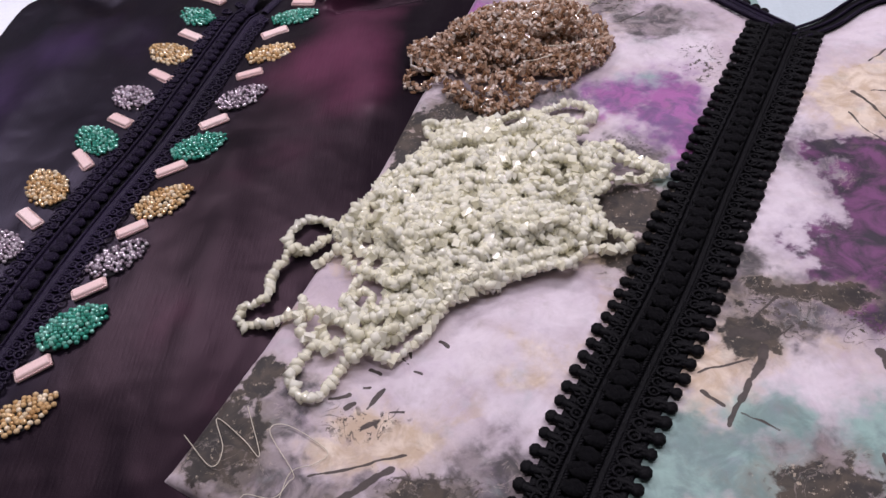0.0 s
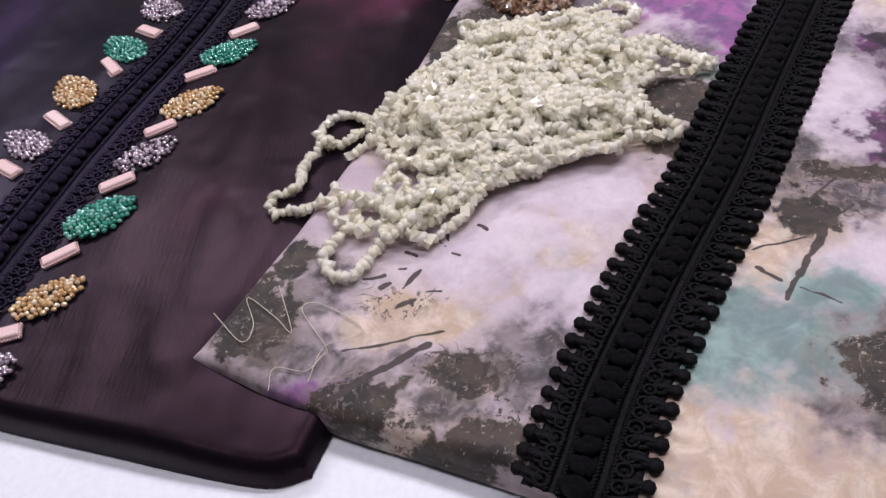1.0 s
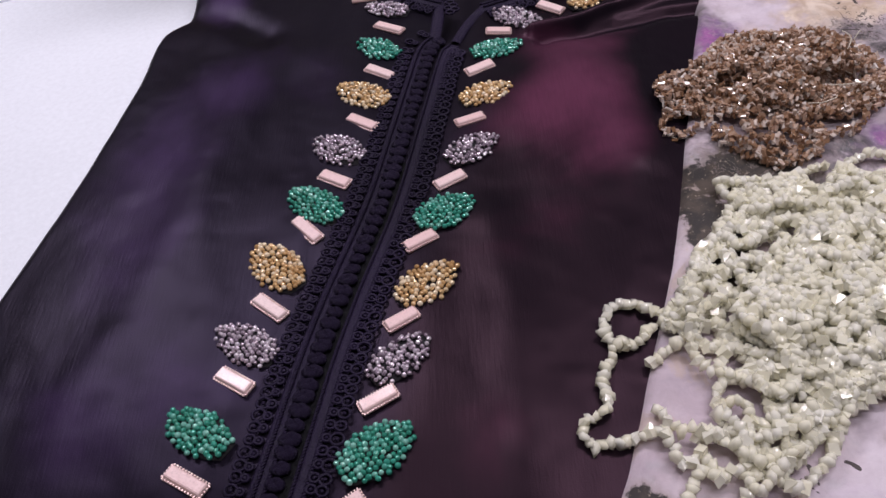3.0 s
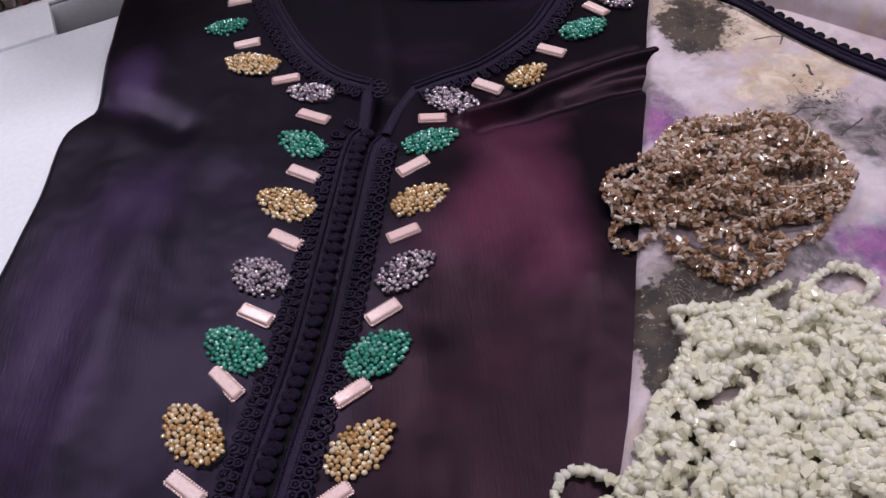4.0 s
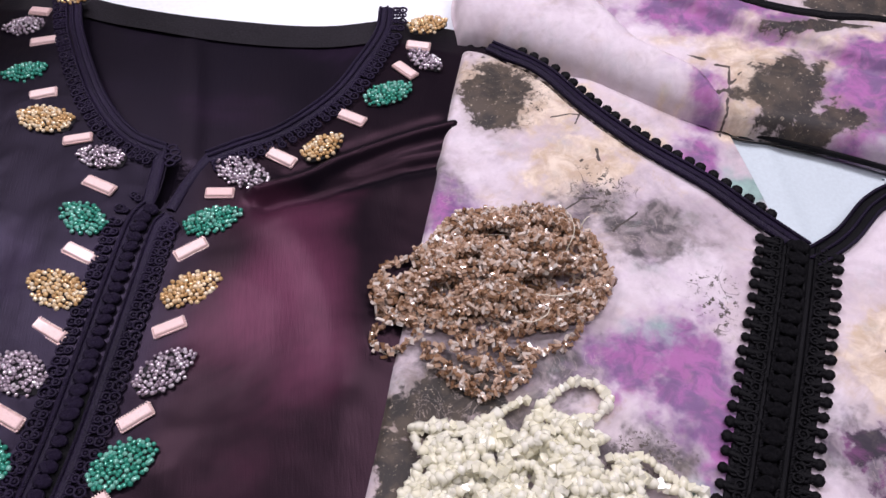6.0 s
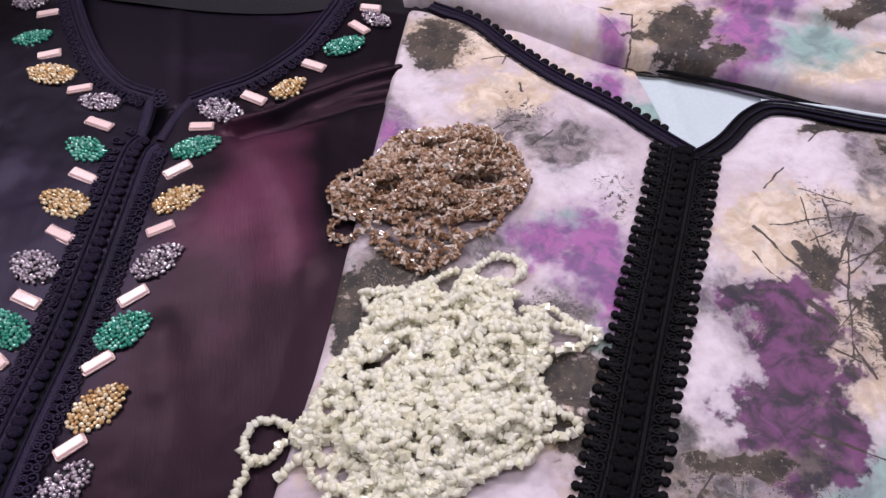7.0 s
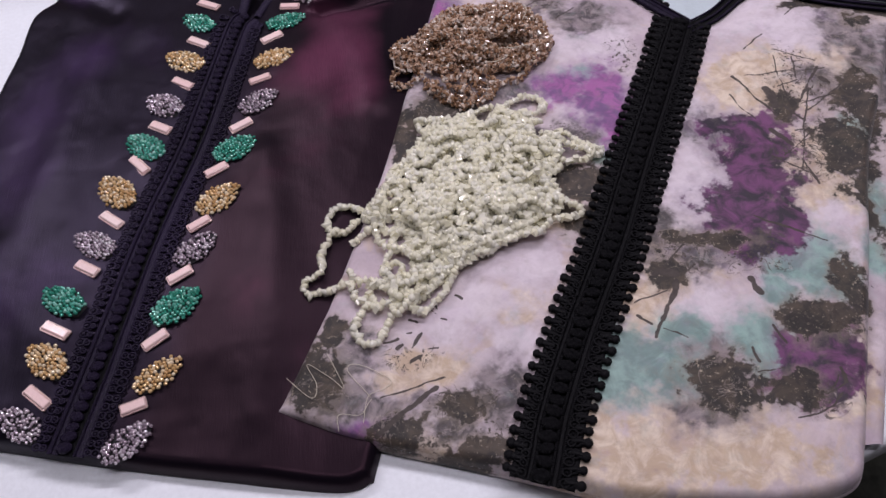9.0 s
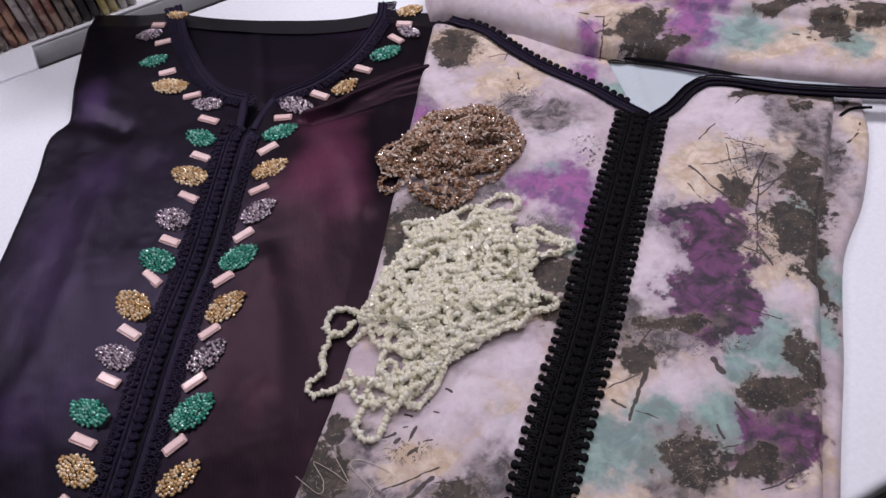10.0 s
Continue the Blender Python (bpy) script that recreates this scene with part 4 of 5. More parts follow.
LEAVES_R = [(0.128, 0.791, 0.155, 0.794, "o"), (0.128, 0.768, 0.147, 0.750, "s"), (0.097, 0.727, 0.127, 0.736, "g"), (0.059, 0.685, 0.083, 0.698, "o"), (0.010, 0.685, 0.040, 0.667, "s"), (-0.006, 0.639, 0.026, 0.647, "g"), (-0.013, 0.592, 0.017, 0.605, "o"),
            (-0.021, 0.543, 0.006, 0.561, "s"), (-0.037, 0.499, -0.007, 0.514, "g"), (-0.044, 0.450, -0.017, 0.471, "o"), (-0.054, 0.409, -0.029, 0.430, "s"), (-0.064, 0.366, -0.035, 0.386, "g"), (-0.069, 0.320, -0.042, 0.338, "o"), (-0.082, 0.277, -0.056, 0.297, "s")]
STONES_L = [(-0.128, 0.838, -0.114, 0.834), (-0.122, 0.804, -0.104, 0.806), (-0.113, 0.754, -0.095, 0.756), (-0.085, 0.713, -0.067, 0.715), (-0.067, 0.682, -0.048, 0.670), (-0.070, 0.634, -0.052, 0.623), (-0.078, 0.588, -0.060, 0.575),
            (-0.089, 0.541, -0.072, 0.530), (-0.099, 0.508, -0.084, 0.491), (-0.111, 0.457, -0.095, 0.444), (-0.121, 0.416, -0.104, 0.405), (-0.133, 0.370, -0.115, 0.360), (-0.135, 0.327, -0.118, 0.313)]
STONES_R = [(0.126, 0.775, 0.142, 0.771), (0.118, 0.759, 0.130, 0.744), (0.081, 0.719, 0.097, 0.708), (0.039, 0.691, 0.055, 0.680), (0.004, 0.663, 0.021, 0.662), (-0.009, 0.620, 0.008, 0.629), (-0.016, 0.574, 0.001, 0.580),
            (-0.027, 0.525, -0.011, 0.534), (-0.042, 0.483, -0.026, 0.493), (-0.049, 0.436, -0.034, 0.445), (-0.058, 0.395, -0.042, 0.404), (-0.068, 0.348, -0.053, 0.358), (-0.076, 0.307, -0.060, 0.312)]


def bead_mesh(name, mat):
    me_ = mesh_of(name, BALL_V * (1, 1, 0.85), BALL_F)
    me_.materials.append(mat)
    me_.polygons.foreach_set("use_smooth", [True] * len(me_.polygons))
    return me_


SEEDS = {"g": (bead_mesh("bead", GREEN), 0.00142, "leaf of green glass seed beads"), "o": (bead_mesh("bead", GOLD), 0.0014, "leaf of golden amber seed beads"), "s": (bead_mesh("bead", SILVER), 0.00122, "leaf of smoky silver seed beads")}


def beaded_leaf(ax, ay, bx, by, tone, rnd):
    me_, r, label = SEEDS[tone]
    a, b = np.array([ax, ay]), np.array([bx, by])
    d = b - a
    size = np.linalg.norm(d)
    d /= size
    n = np.array([-d[1], d[0]])
    half = size * rnd.uniform(0.29, 0.35)
    width = lambda s: half * max(0.0, math.sin(math.pi * min(0.999, s * 0.93 + 0.06) ** 0.9)) ** 0.6
    centre = (a + b) / 2
    z0 = on_dark(centre[None])[0]
    rim_ = [(s, width(s)) for s in np.linspace(0.02, 0.98, 12)]
    pts = [a + d * size * s + n * w * 0.8 for s, w in rim_] + [a + d * size * s - n * w * 0.8 for s, w in rim_[::-1]]
    k = len(pts)
    v = [(*p, z0 - 0.001) for p in pts] + [(*p, z0 + 0.0006) for p in pts] + [(*centre, z0 + 0.0012)]
    f = [(i, (i + 1) % k, k + (i + 1) % k, k + i) for i in range(k)] + [(k + i, k + (i + 1) % k, 2 * k) for i in range(k)]
    leaf = linked("beaded_leaf", mesh_of("beaded_leaf", v, f), PAD, dark, label)
    step = r * 1.8
    rows = int(size / (step * 0.86))
    for i in range(rows):
        s = (i + 0.5) / rows
        w = width(s)
        m_ = max(1, int(2 * w / step))
        for j in range(m_):
            e = (j - (m_ - 1) / 2) * step + (step * 0.25 if i % 2 else -step * 0.25)
            if rnd.random() < (0.08 if tone == "s" else 0.01):
                continue
            p = a + d * (size * s + rnd.gauss(0, r * (0.4 if tone == "s" else 0.2)) + abs(e) * 0.22) + n * (e + rnd.gauss(0, r * 0.18))
            dome = 0.0016 * (1 - (e / (w + 1e-6)) ** 2) if w > 0.001 else 0
            ob = new("bead", me_)
            ob.matrix_world = Matrix.Translation((*p, z0 + 0.0008 + max(0, dome) + rnd.uniform(0, 0.0006))) @ Euler((rnd.uniform(-0.6, 0.6), rnd.uniform(-0.6, 0.6), rnd.uniform(0, 6))).to_matrix().to_4x4() @ Matrix.Scale(r * rnd.uniform(0.86, 1.1), 4)
            ob.parent = leaf


rnd = random.Random(11)
for row in LEAVES_L + LEAVES_R:
    beaded_leaf(*row, rnd)


def stone_meshes():
    bm_ = bmesh.new()
    made = bmesh.ops.create_cube(bm_, size=1)["verts"]
    bmesh.ops.transform(bm_, matrix=Matrix.Diagonal((0.0178, 0.0070, 0.0022, 1)), verts=made)
    up = [v_ for v_ in bm_.verts if v_.co.z > 0]
    for v_ in up:
        v_.co.x *= 0.94
        v_.co.y *= 0.72
    bmesh.ops.bevel(bm_, geom=[e for e in bm_.edges], offset=0.0004, segments=1, affect="EDGES")
    stone = bpy.data.meshes.new("stone")
    bm_.to_mesh(stone)
    stone.materials.append(PINK)
    bm_ = bmesh.new()
    box(bm_, -0.0089, -0.0034, -0.0019, 0.0089, 0.0034, -0.0010)
    for sx in range(-6, 7):
        for sy in (-1, 1):
            box(bm_, sx * 0.0014 - 0.0003, sy * 0.0036 - 0.0004, -0.0012, sx * 0.0014 + 0.0003, sy * 0.0036 + 0.0004, -0.0002)
    for sy in range(-2, 3):
        for sx in (-1, 1):
            box(bm_, sx * 0.0091 - 0.0004, sy * 0.0014 - 0.0003, -0.0012, sx * 0.0091 + 0.0004, sy * 0.0014 + 0.0003, -0.0002)
    setting = bpy.data.meshes.new("setting")
    bm_.to_mesh(setting)
    bm_.free()
    setting.materials.append(CLAW)
    return stone, setting


STONE, SETTING = stone_meshes()
for ax, ay, bx, by in STONES_L + STONES_R:
    c = np.array([(ax + bx) / 2, (ay + by) / 2])
    m4 = Matrix.Translation((*c, on_dark(c[None])[0] + 0.0016)) @ Matrix.Rotation(math.atan2(by - ay, bx - ax), 4, "Z") @ Euler((rnd.uniform(-0.12, 0.12), rnd.uniform(-0.06, 0.06), 0)).to_matrix().to_4x4()
    setting = new("rhinestone", SETTING)
    setting.matrix_world = m4 @ Matrix.Diagonal((max(0.8, math.dist((ax, ay), (bx, by)) / 0.0195), 1, 1, 1))
    setting.parent = dark
    tagged(setting, "pink baguette rhinestone in a toothed rose-metal setting")
    stone = new("stone", STONE)
    stone.parent = setting

# ---- printed kaftan ----
light = empty("printed_kaftan", "pale abstract-print kaftan with black trim laid flat on the table", "kaftan")
nu, nv = 620, 640
q = coons(L_HEM, L_TOP, L_LEFT, L_RIGHT, nu, nv)
rim = np.minimum(away(q, L_LEFT), np.minimum(away(q, L_HEM), away(q, L_RIGHT)))
edge_z = 0.006 + 0.006 * np.clip((0.16 - q[:, 0]) / 0.1, 0, 1)
z = edge_z + (light_height(q) - edge_z) * quarter(rim, 0.007) + wrinkle(q, 18, 0.0007)
me = mesh_of("front", np.c_[q, z], sheet_faces(nu, nv))
print_on(me, q)
linked("front", me, PRINT, light, "crepe front printed with grey, purple, teal and cream blots")
# the folded left side, seen from outside as a wall down to the cloth below
for nm, c, z0 in (("side_fold", L_LEFT, 0.002), ("hem_fold", L_HEM, 0.0005), ("side_fold", L_RIGHT, 0.0005)):
    nor, _ = normals(c)
    v, f = [], sheet_faces(4, len(c))
    ez = 0.006 + 0.006 * np.clip((0.16 - c[:, 0]) / 0.1, 0, 1)
    for k, s in enumerate((0.0, 0.35, 0.7, 1.0)):
        bulge = 0.0012 * math.sin(math.pi * s)
        sign = 1 if c is L_LEFT else -1
        v.append(np.c_[c + nor * bulge * sign, ez * (1 - s) + z0 * s])
    v = np.stack(v, 1).reshape(-1, 3)
    me = mesh_of(nm, v, f)
    print_on(me, v[:, :2])
    linked(nm, me, PRINT, light)

patch("lining", line((0.296, 0.60), (0.322, 0.575), (0.36, 0.60), (0.43, 0.605)), line((0.28, 0.72), (0.36, 0.70), (0.45, 0.65)), line((0.296, 0.60), (0.28, 0.72)), line((0.43, 0.605), (0.45, 0.65)), 0.003,
      lambda p: 0.006 + 0.0014 * ridge(p, [(0.335, 0.60), (0.336, 0.69)], 0.006) + 0.001 * hill(p, 0.37, 0.66, 0.02, 0.02), LINING, light, "pale blue lining inside the neck", lambda m_, p: None)
patch("neck_flap", line((0.170, 0.765), (0.205, 0.735), (0.252, 0.669), (0.300, 0.618), (0.3235, 0.596)), line((0.178, 0.80), (0.24, 0.77), (0.30, 0.715), (0.314, 0.695)), line((0.170, 0.765), (0.178, 0.80)), line((0.3235, 0.596), (0.320, 0.64), (0.314, 0.695)), 0.0025,
      lambda p: 0.0105 + 0.003 * ridge(p, [(0.24, 0.73), (0.29, 0.67)], 0.012), PRINT, light, "printed inner facing of the open collar", print_on)

R_LOW = line((0.160, 0.775), (0.180, 0.770), (0.235, 0.737), (0.304, 0.687), (0.351, 0.667), (0.396, 0.644), (0.446, 0.616), (0.53, 0.585), (0.60, 0.568))
R_HIGH = line((0.168, 0.845), (0.24, 0.825), (0.333, 0.793), (0.39, 0.766), (0.43, 0.755), (0.50, 0.725), (0.556, 0.70), (0.63, 0.67))
STRIP = line((0.285, 0.795), (0.30, 0.785), (0.338, 0.754), (0.374, 0.735), (0.394, 0.718), (0.414, 0.706), (0.50, 0.672), (0.63, 0.62))


def roll_height(p):
    """A white fold rolled over a flatter one, with a narrow strip of sleeve along the back."""
    lo_, hi_ = away(p, R_LOW), away(p, R_HIGH)
    lip = np.interp(p[:, 1], [0.670, 0.681, 0.717, 0.747, 0.79, 0.85], [0.323, 0.319, 0.307, 0.281, 0.256, 0.225]) - p[:, 0]
    lip += 0.002 * np.sin(p[:, 1] * 90)
    over = 0.026 * quarter(np.minimum(lo_, np.maximum(lip, 0) * 1.6), 0.026)
    flat_ = 0.017 * quarter(lo_, 0.012) + 0.003 * hill(p, 0.345, 0.715, 0.03, 0.015)
    behind = np.interp(p[:, 0], STRIP[:, 0], STRIP[:, 1])
    strip = (0.017 + 0.008 * quarter(np.clip(p[:, 1] - behind, 0, 1), 0.009)) * quarter(hi_, 0.012)
    end = quarter(np.maximum(0, p[:, 0] - 0.160 + 0.25 * np.clip(0.80 - p[:, 1], -1, 0)), 0.012)
    z_ = np.where(lip > 0, np.maximum(over, 0.014 * quarter(lo_, 0.012)), np.where(p[:, 1] > behind, strip, flat_ * quarter(hi_, 0.012)))
    return 0.010 + z_ * (0.4 + 0.6 * end) + wrinkle(p, 30, 0.0010)


U_LOW = line((0.30, 0.795), (0.333, 0.782), (0.39, 0.756), (0.43, 0.745), (0.50, 0.715), (0.63, 0.66))
U_HIGH = line((0.32, 0.845), (0.36, 0.835), (0.42, 0.81), (0.46, 0.80), (0.53, 0.77), (0.66, 0.715))
patch("back_panel", U_LOW, U_HIGH, line((0.30, 0.795), (0.32, 0.845)), line((0.63, 0.66), (0.66, 0.715)), 0.003,
      lambda p: 0.004 + 0.018 * quarter(away(p, U_HIGH), 0.014) + wrinkle(p, 25, 0.002), PRINT, light, "printed back of the kaftan lying behind the folded sleeve", print_on)
patch("folded_back", R_LOW, R_HIGH, line((0.160, 0.775), (0.158, 0.80), (0.168, 0.845)), line((0.60, 0.568), (0.63, 0.635)), 0.0018, roll_height, PRINT, light, "printed back and sleeves folded over above the neck", print_on)
nor, _ = normals(R_LOW)
v = np.stack([np.c_[R_LOW, np.full(len(R_LOW), 0.0101)], np.c_[R_LOW + nor * 0.003, np.full(len(R_LOW), 0.006)], np.c_[R_LOW + nor * 0.006, np.full(len(R_LOW), 0.0035)]], 1).reshape(-1, 3)
me = mesh_of("fold_underside", v, sheet_faces(3, len(R_LOW)))
print_on(me, v[:, :2])
linked("fold_underside", me, PRINT, light)

c = line((0.305, 0.797), (0.333, 0.782), (0.36, 0.766), (0.391, 0.753), (0.429, 0.745), (0.50, 0.714), (0.553, 0.69))
v, f = ribbon(c, -0.0035, 0.0035, roll_height, 0.0025, 9, 2)
linked('fold_trim', mesh_of('fold_trim', v, f), CORD, light, 'black cord trim along the folded sleeve')
c = line((0.318, 0.684), (0.351, 0.669), (0.396, 0.646), (0.446, 0.618), (0.50, 0.598))
v, f = ribbon(c, -0.003, 0.0025, lambda p: p[:, 0] * 0 + 0.0125, 0.003, 9, 2)
linked('fold_trim', mesh_of('fold_trim', v, f), CORD, light, 'black ribbed band under the fold')

S_L = line((0.330, 0.248), (0.356, 0.304), (0.380, 0.366), (0.402, 0.425), (0.417, 0.462), (0.450, 0.524), (0.47, 0.585))
S_R = line((0.356, 0.248), (0.372, 0.285), (0.399, 0.345), (0.433, 0.426), (0.470, 0.478), (0.501, 0.537), (0.516, 0.585))
patch("sleeve", line((0.330, 0.248), (0.356, 0.248)), line((0.47, 0.585), (0.516, 0.585)), S_L, S_R, 0.002,
      lambda p: 0.001 + 0.007 * quarter(away(p, S_R), 0.007) + wrinkle(p, 30, 0.0006), PRINT, light, "printed sleeve tucked under the body", print_on)
v, f = ribbon(line((0.487, 0.567), (0.500, 0.573), (0.516, 0.571)), -0.0015, 0.0015, lambda p: p[:, 0] * 0 + 0.0085, 0.0012)
linked("sleeve_tie", mesh_of("sleeve_tie", v, f), CORD, light, "thin black cord across the sleeve")

on_light = lambda p: light_height(p) + 0.0008
for lo, hi in ((0.0040, 0.0085), (0.0088, 0.0150), (-0.0095, -0.0056), (-0.0150, -0.0098)):
    v, f = ribbon(L_MID, lo, hi, on_light, 0.0019, 11, 4)
    linked("braid", mesh_of("braid", v, f), CORD, light, "black woven braid")
for lo, hi in ((0.0140, 0.0178), (-0.0178, -0.0140)):
    v, f = ribbon(L_MID, lo, hi, on_light, 0.0010)
    linked("lace_band", mesh_of("lace_band", v, f), CORD, light, "black lace ground along the braid")
v, f = ribbon(L_MID, -0.006, 0.0045, on_light, 0.0004)
linked("placket", mesh_of("placket", v, f), CORD, light, "black centre strip under the buttons")
for off in (0.0040, 0.0087, -0.0056, -0.0097):
    h = Heap()
    twist(h, L_MID, off, on_light, 0.0006, 0.0028, 0.0022)
    linked("cording", h.mesh("cording"), CORD, light, "twisted black cord along the braid")
knots(light, L_MID, -0.0012, on_light, 0.0074, 0.0074, CORD, label="black knotted cord button", lift=0.0026, seed=8)


def picot_mesh():
    h_ = Heap()
    h_.put(BALL_V * (0.0027, 0.0029, 0.0020) + (0.0032, 0, 0), BALL_F)
    h_.put(BALL_V * (0.0030, 0.0022, 0.0016) + (0.0004, 0, 0), BALL_F)
    a = np.linspace(0, 2 * math.pi, 12)
    h_.put(*tube(np.c_[-0.0025 + 0.0026 * np.cos(a), 0.0024 * np.sin(a), 0 * a], 0.0009, 6))
    h_.put(*tube(np.array([(-0.005, 0, 0), (-0.001, 0.0004, 0.0004), (0.0032, 0, 0)]), 0.0017, 6))
    h_.put(BALL_V * (0.0016, 0.0014, 0.0012) + (-0.0025, 0, 0.0006), BALL_F)
    me_ = h_.mesh("picot")
    me_.materials.append(CORD)
    me_.polygons.foreach_set("use_smooth", [True] * len(me_.polygons))
    return me_


PICOT = picot_mesh()
nor, d = normals(L_MID)
for side in (1, -1):
    count = int(length(L_MID) / 0.0077)
    for k in range(count):
        i = int((k + 0.5) / count * (len(L_MID) - 1))
        o = L_MID[i] + nor[i] * side * 0.0172
        ob = new("picot", PICOT)
        ob.matrix_world = Matrix.Translation((*o, on_light(o[None])[0] + 0.0018)) @ Matrix.Rotation(math.atan2(nor[i][1] * side, nor[i][0] * side) + rnd.uniform(-0.15, 0.15), 4, "Z") @ Matrix.Scale(rnd.uniform(0.9, 1.1), 4)
        ob.parent = light

for side, sd in ((1, 41), (-1, 42)):
    h = Heap()
    ring_row(h, L_MID, side * 0.0118, on_light, 0.0055, 0.0024, 0.0007, lift=0.0026, seed=sd)
    linked("lace_edging", h.mesh("lace_edging"), CORD, light, "black looped cord lace")

# braid along the two edges of the open neck
V_L = spline([(0.325, 0.588), (0.306, 0.612), (0.286, 0.638), (0.255, 0.670), (0.228, 0.704), (0.207, 0.737), (0.178, 0.762)], 200)
V_R = spline([(0.324, 0.588), (0.347, 0.600), (0.371, 0.620), (0.393, 0.627), (0.424, 0.615), (0.462, 0.599), (0.53, 0.578), (0.58, 0.566)], 200)
for c, side, wide in ((V_L, -1, 0.011), (V_R, 1, 0.012)):
    lo, hi = (-0.0068, 0.0030) if side < 0 else (-wide, 0.0)
    v, f = ribbon(c, lo, hi, on_light, 0.0022 if side < 0 else 0.0012, 11, 4)
    linked("neck_braid", mesh_of("neck_braid", v, f), CORD if side > 0 else NAVY, light, "black braid edging the open neck")
    for off in ((lo + hi) / 2, lo + 0.0006, hi - 0.0006):
        h = Heap()
        twist(h, c, off, on_light, 0.0006, 0.0028, 0.002)
        linked("neck_cording", h.mesh("neck_cording"), NAVY, light, "twisted dark cord on the neck braid")
nor, d = normals(V_L)
for k in range(25):
    i = int((k + 3.5) / 30 * (len(V_L) - 1))
    o = V_L[i] - nor[i] * 0.0072
    ob = new("picot", PICOT)
    ob.matrix_world = Matrix.Translation((*o, on_light(o[None])[0] - 0.001)) @ Matrix.Rotation(math.atan2(-nor[i][1], -nor[i][0]), 4, "Z") @ Matrix.Scale(1.2, 4)
    ob.parent = light
c = line((0.39, 0.634), (0.43, 0.622), (0.47, 0.606), (0.53, 0.589), (0.58, 0.576))
v, f = ribbon(c, -0.0025, 0.003, lambda p: p[:, 0] * 0 + 0.012, 0.004)
me = mesh_of("lining_lip", v, f)
linked("lining_lip", me, LINING, light, "pale lining edge showing under the fold")

# ---- bead heaps ----


ICO = (1 + 5 ** 0.5) / 2
ICO_V = np.array([(-1, ICO, 0), (1, ICO, 0), (-1, -ICO, 0), (1, -ICO, 0), (0, -1, ICO), (0, 1, ICO), (0, -1, -ICO), (0, 1, -ICO), (ICO, 0, -1), (ICO, 0, 1), (-ICO, 0, -1), (-ICO, 0, 1)]) / 3.8
ICO_F = [(0, 11, 5), (0, 5, 1), (0, 1, 7), (0, 7, 10), (0, 10, 11), (1, 5, 9), (5, 11, 4), (11, 10, 2), (10, 7, 6), (7, 1, 8), (3, 9, 4), (3, 4, 2), (3, 2, 6), (3, 6, 8), (3, 8, 9), (4, 9, 5), (2, 4, 11), (6, 2, 10), (8, 6, 7), (9, 8, 1)]


def chip(rnd_, sx, sy, sz, lump=False):
    """An irregular chip of glass: a worn lump or a splinter with six sides."""
    if lump:
        v_ = np.array([[c * rnd_.uniform(0.6, 1.35) for c in p] for p in ICO_V])
        return v_ * (sx * rnd_.uniform(0.85, 1.15), sy * rnd_.uniform(0.75, 1.2), sz * rnd_.uniform(0.75, 1.2)), ICO_F
    k_ = 0.8 if sx > 0.004 else 1.0
    sx, sy, sz = sx * k_, sy * k_, sz * k_ * k_
    v_ = [(x * sx * rnd_.uniform(0.6, 1.2), y * sy * rnd_.uniform(0.6, 1.2), z_ * sz * rnd_.uniform(0.6, 1.2)) for x in (-0.5, 0.5) for y in (-0.5, 0.5) for z_ in (-0.5, 0.5)]
    return np.array(v_), [(0, 1, 3, 2), (4, 6, 7, 5), (0, 4, 5, 1), (2, 3, 7, 6), (0, 2, 6, 4), (1, 5, 7, 3)]


def wander(rnd_, poly, n, step, bend, lie=None):
    """A strand that winds about inside an outline."""
    lo_, hi_ = poly.min(0), poly.max(0)
    while True:
        p = np.array([rnd_.uniform(lo_[0], hi_[0]), rnd_.uniform(lo_[1], hi_[1])])
        if inside(p[None], poly)[0]:
            break
    a, k, out = rnd_.uniform(0, 6.28), 0.0, []
    mid = poly.mean(0)
    for _ in range(n):
        k = 0.93 * k + rnd_.gauss(0, bend)
        a += max(-0.5, min(0.5, k)) + (0.10 * math.sin(2 * (lie - a)) if lie is not None else 0.0)
        t = p + step * np.array([math.cos(a), math.sin(a)])
        if not inside(t[None], poly)[0]:
            want = math.atan2(*(mid - p)[::-1])
            a += 0.55 * math.atan2(math.sin(want - a), math.cos(want - a))
            t = p + step * np.array([math.cos(a), math.sin(a)])
        p = t
        out.append(p)
    return np.array(out)


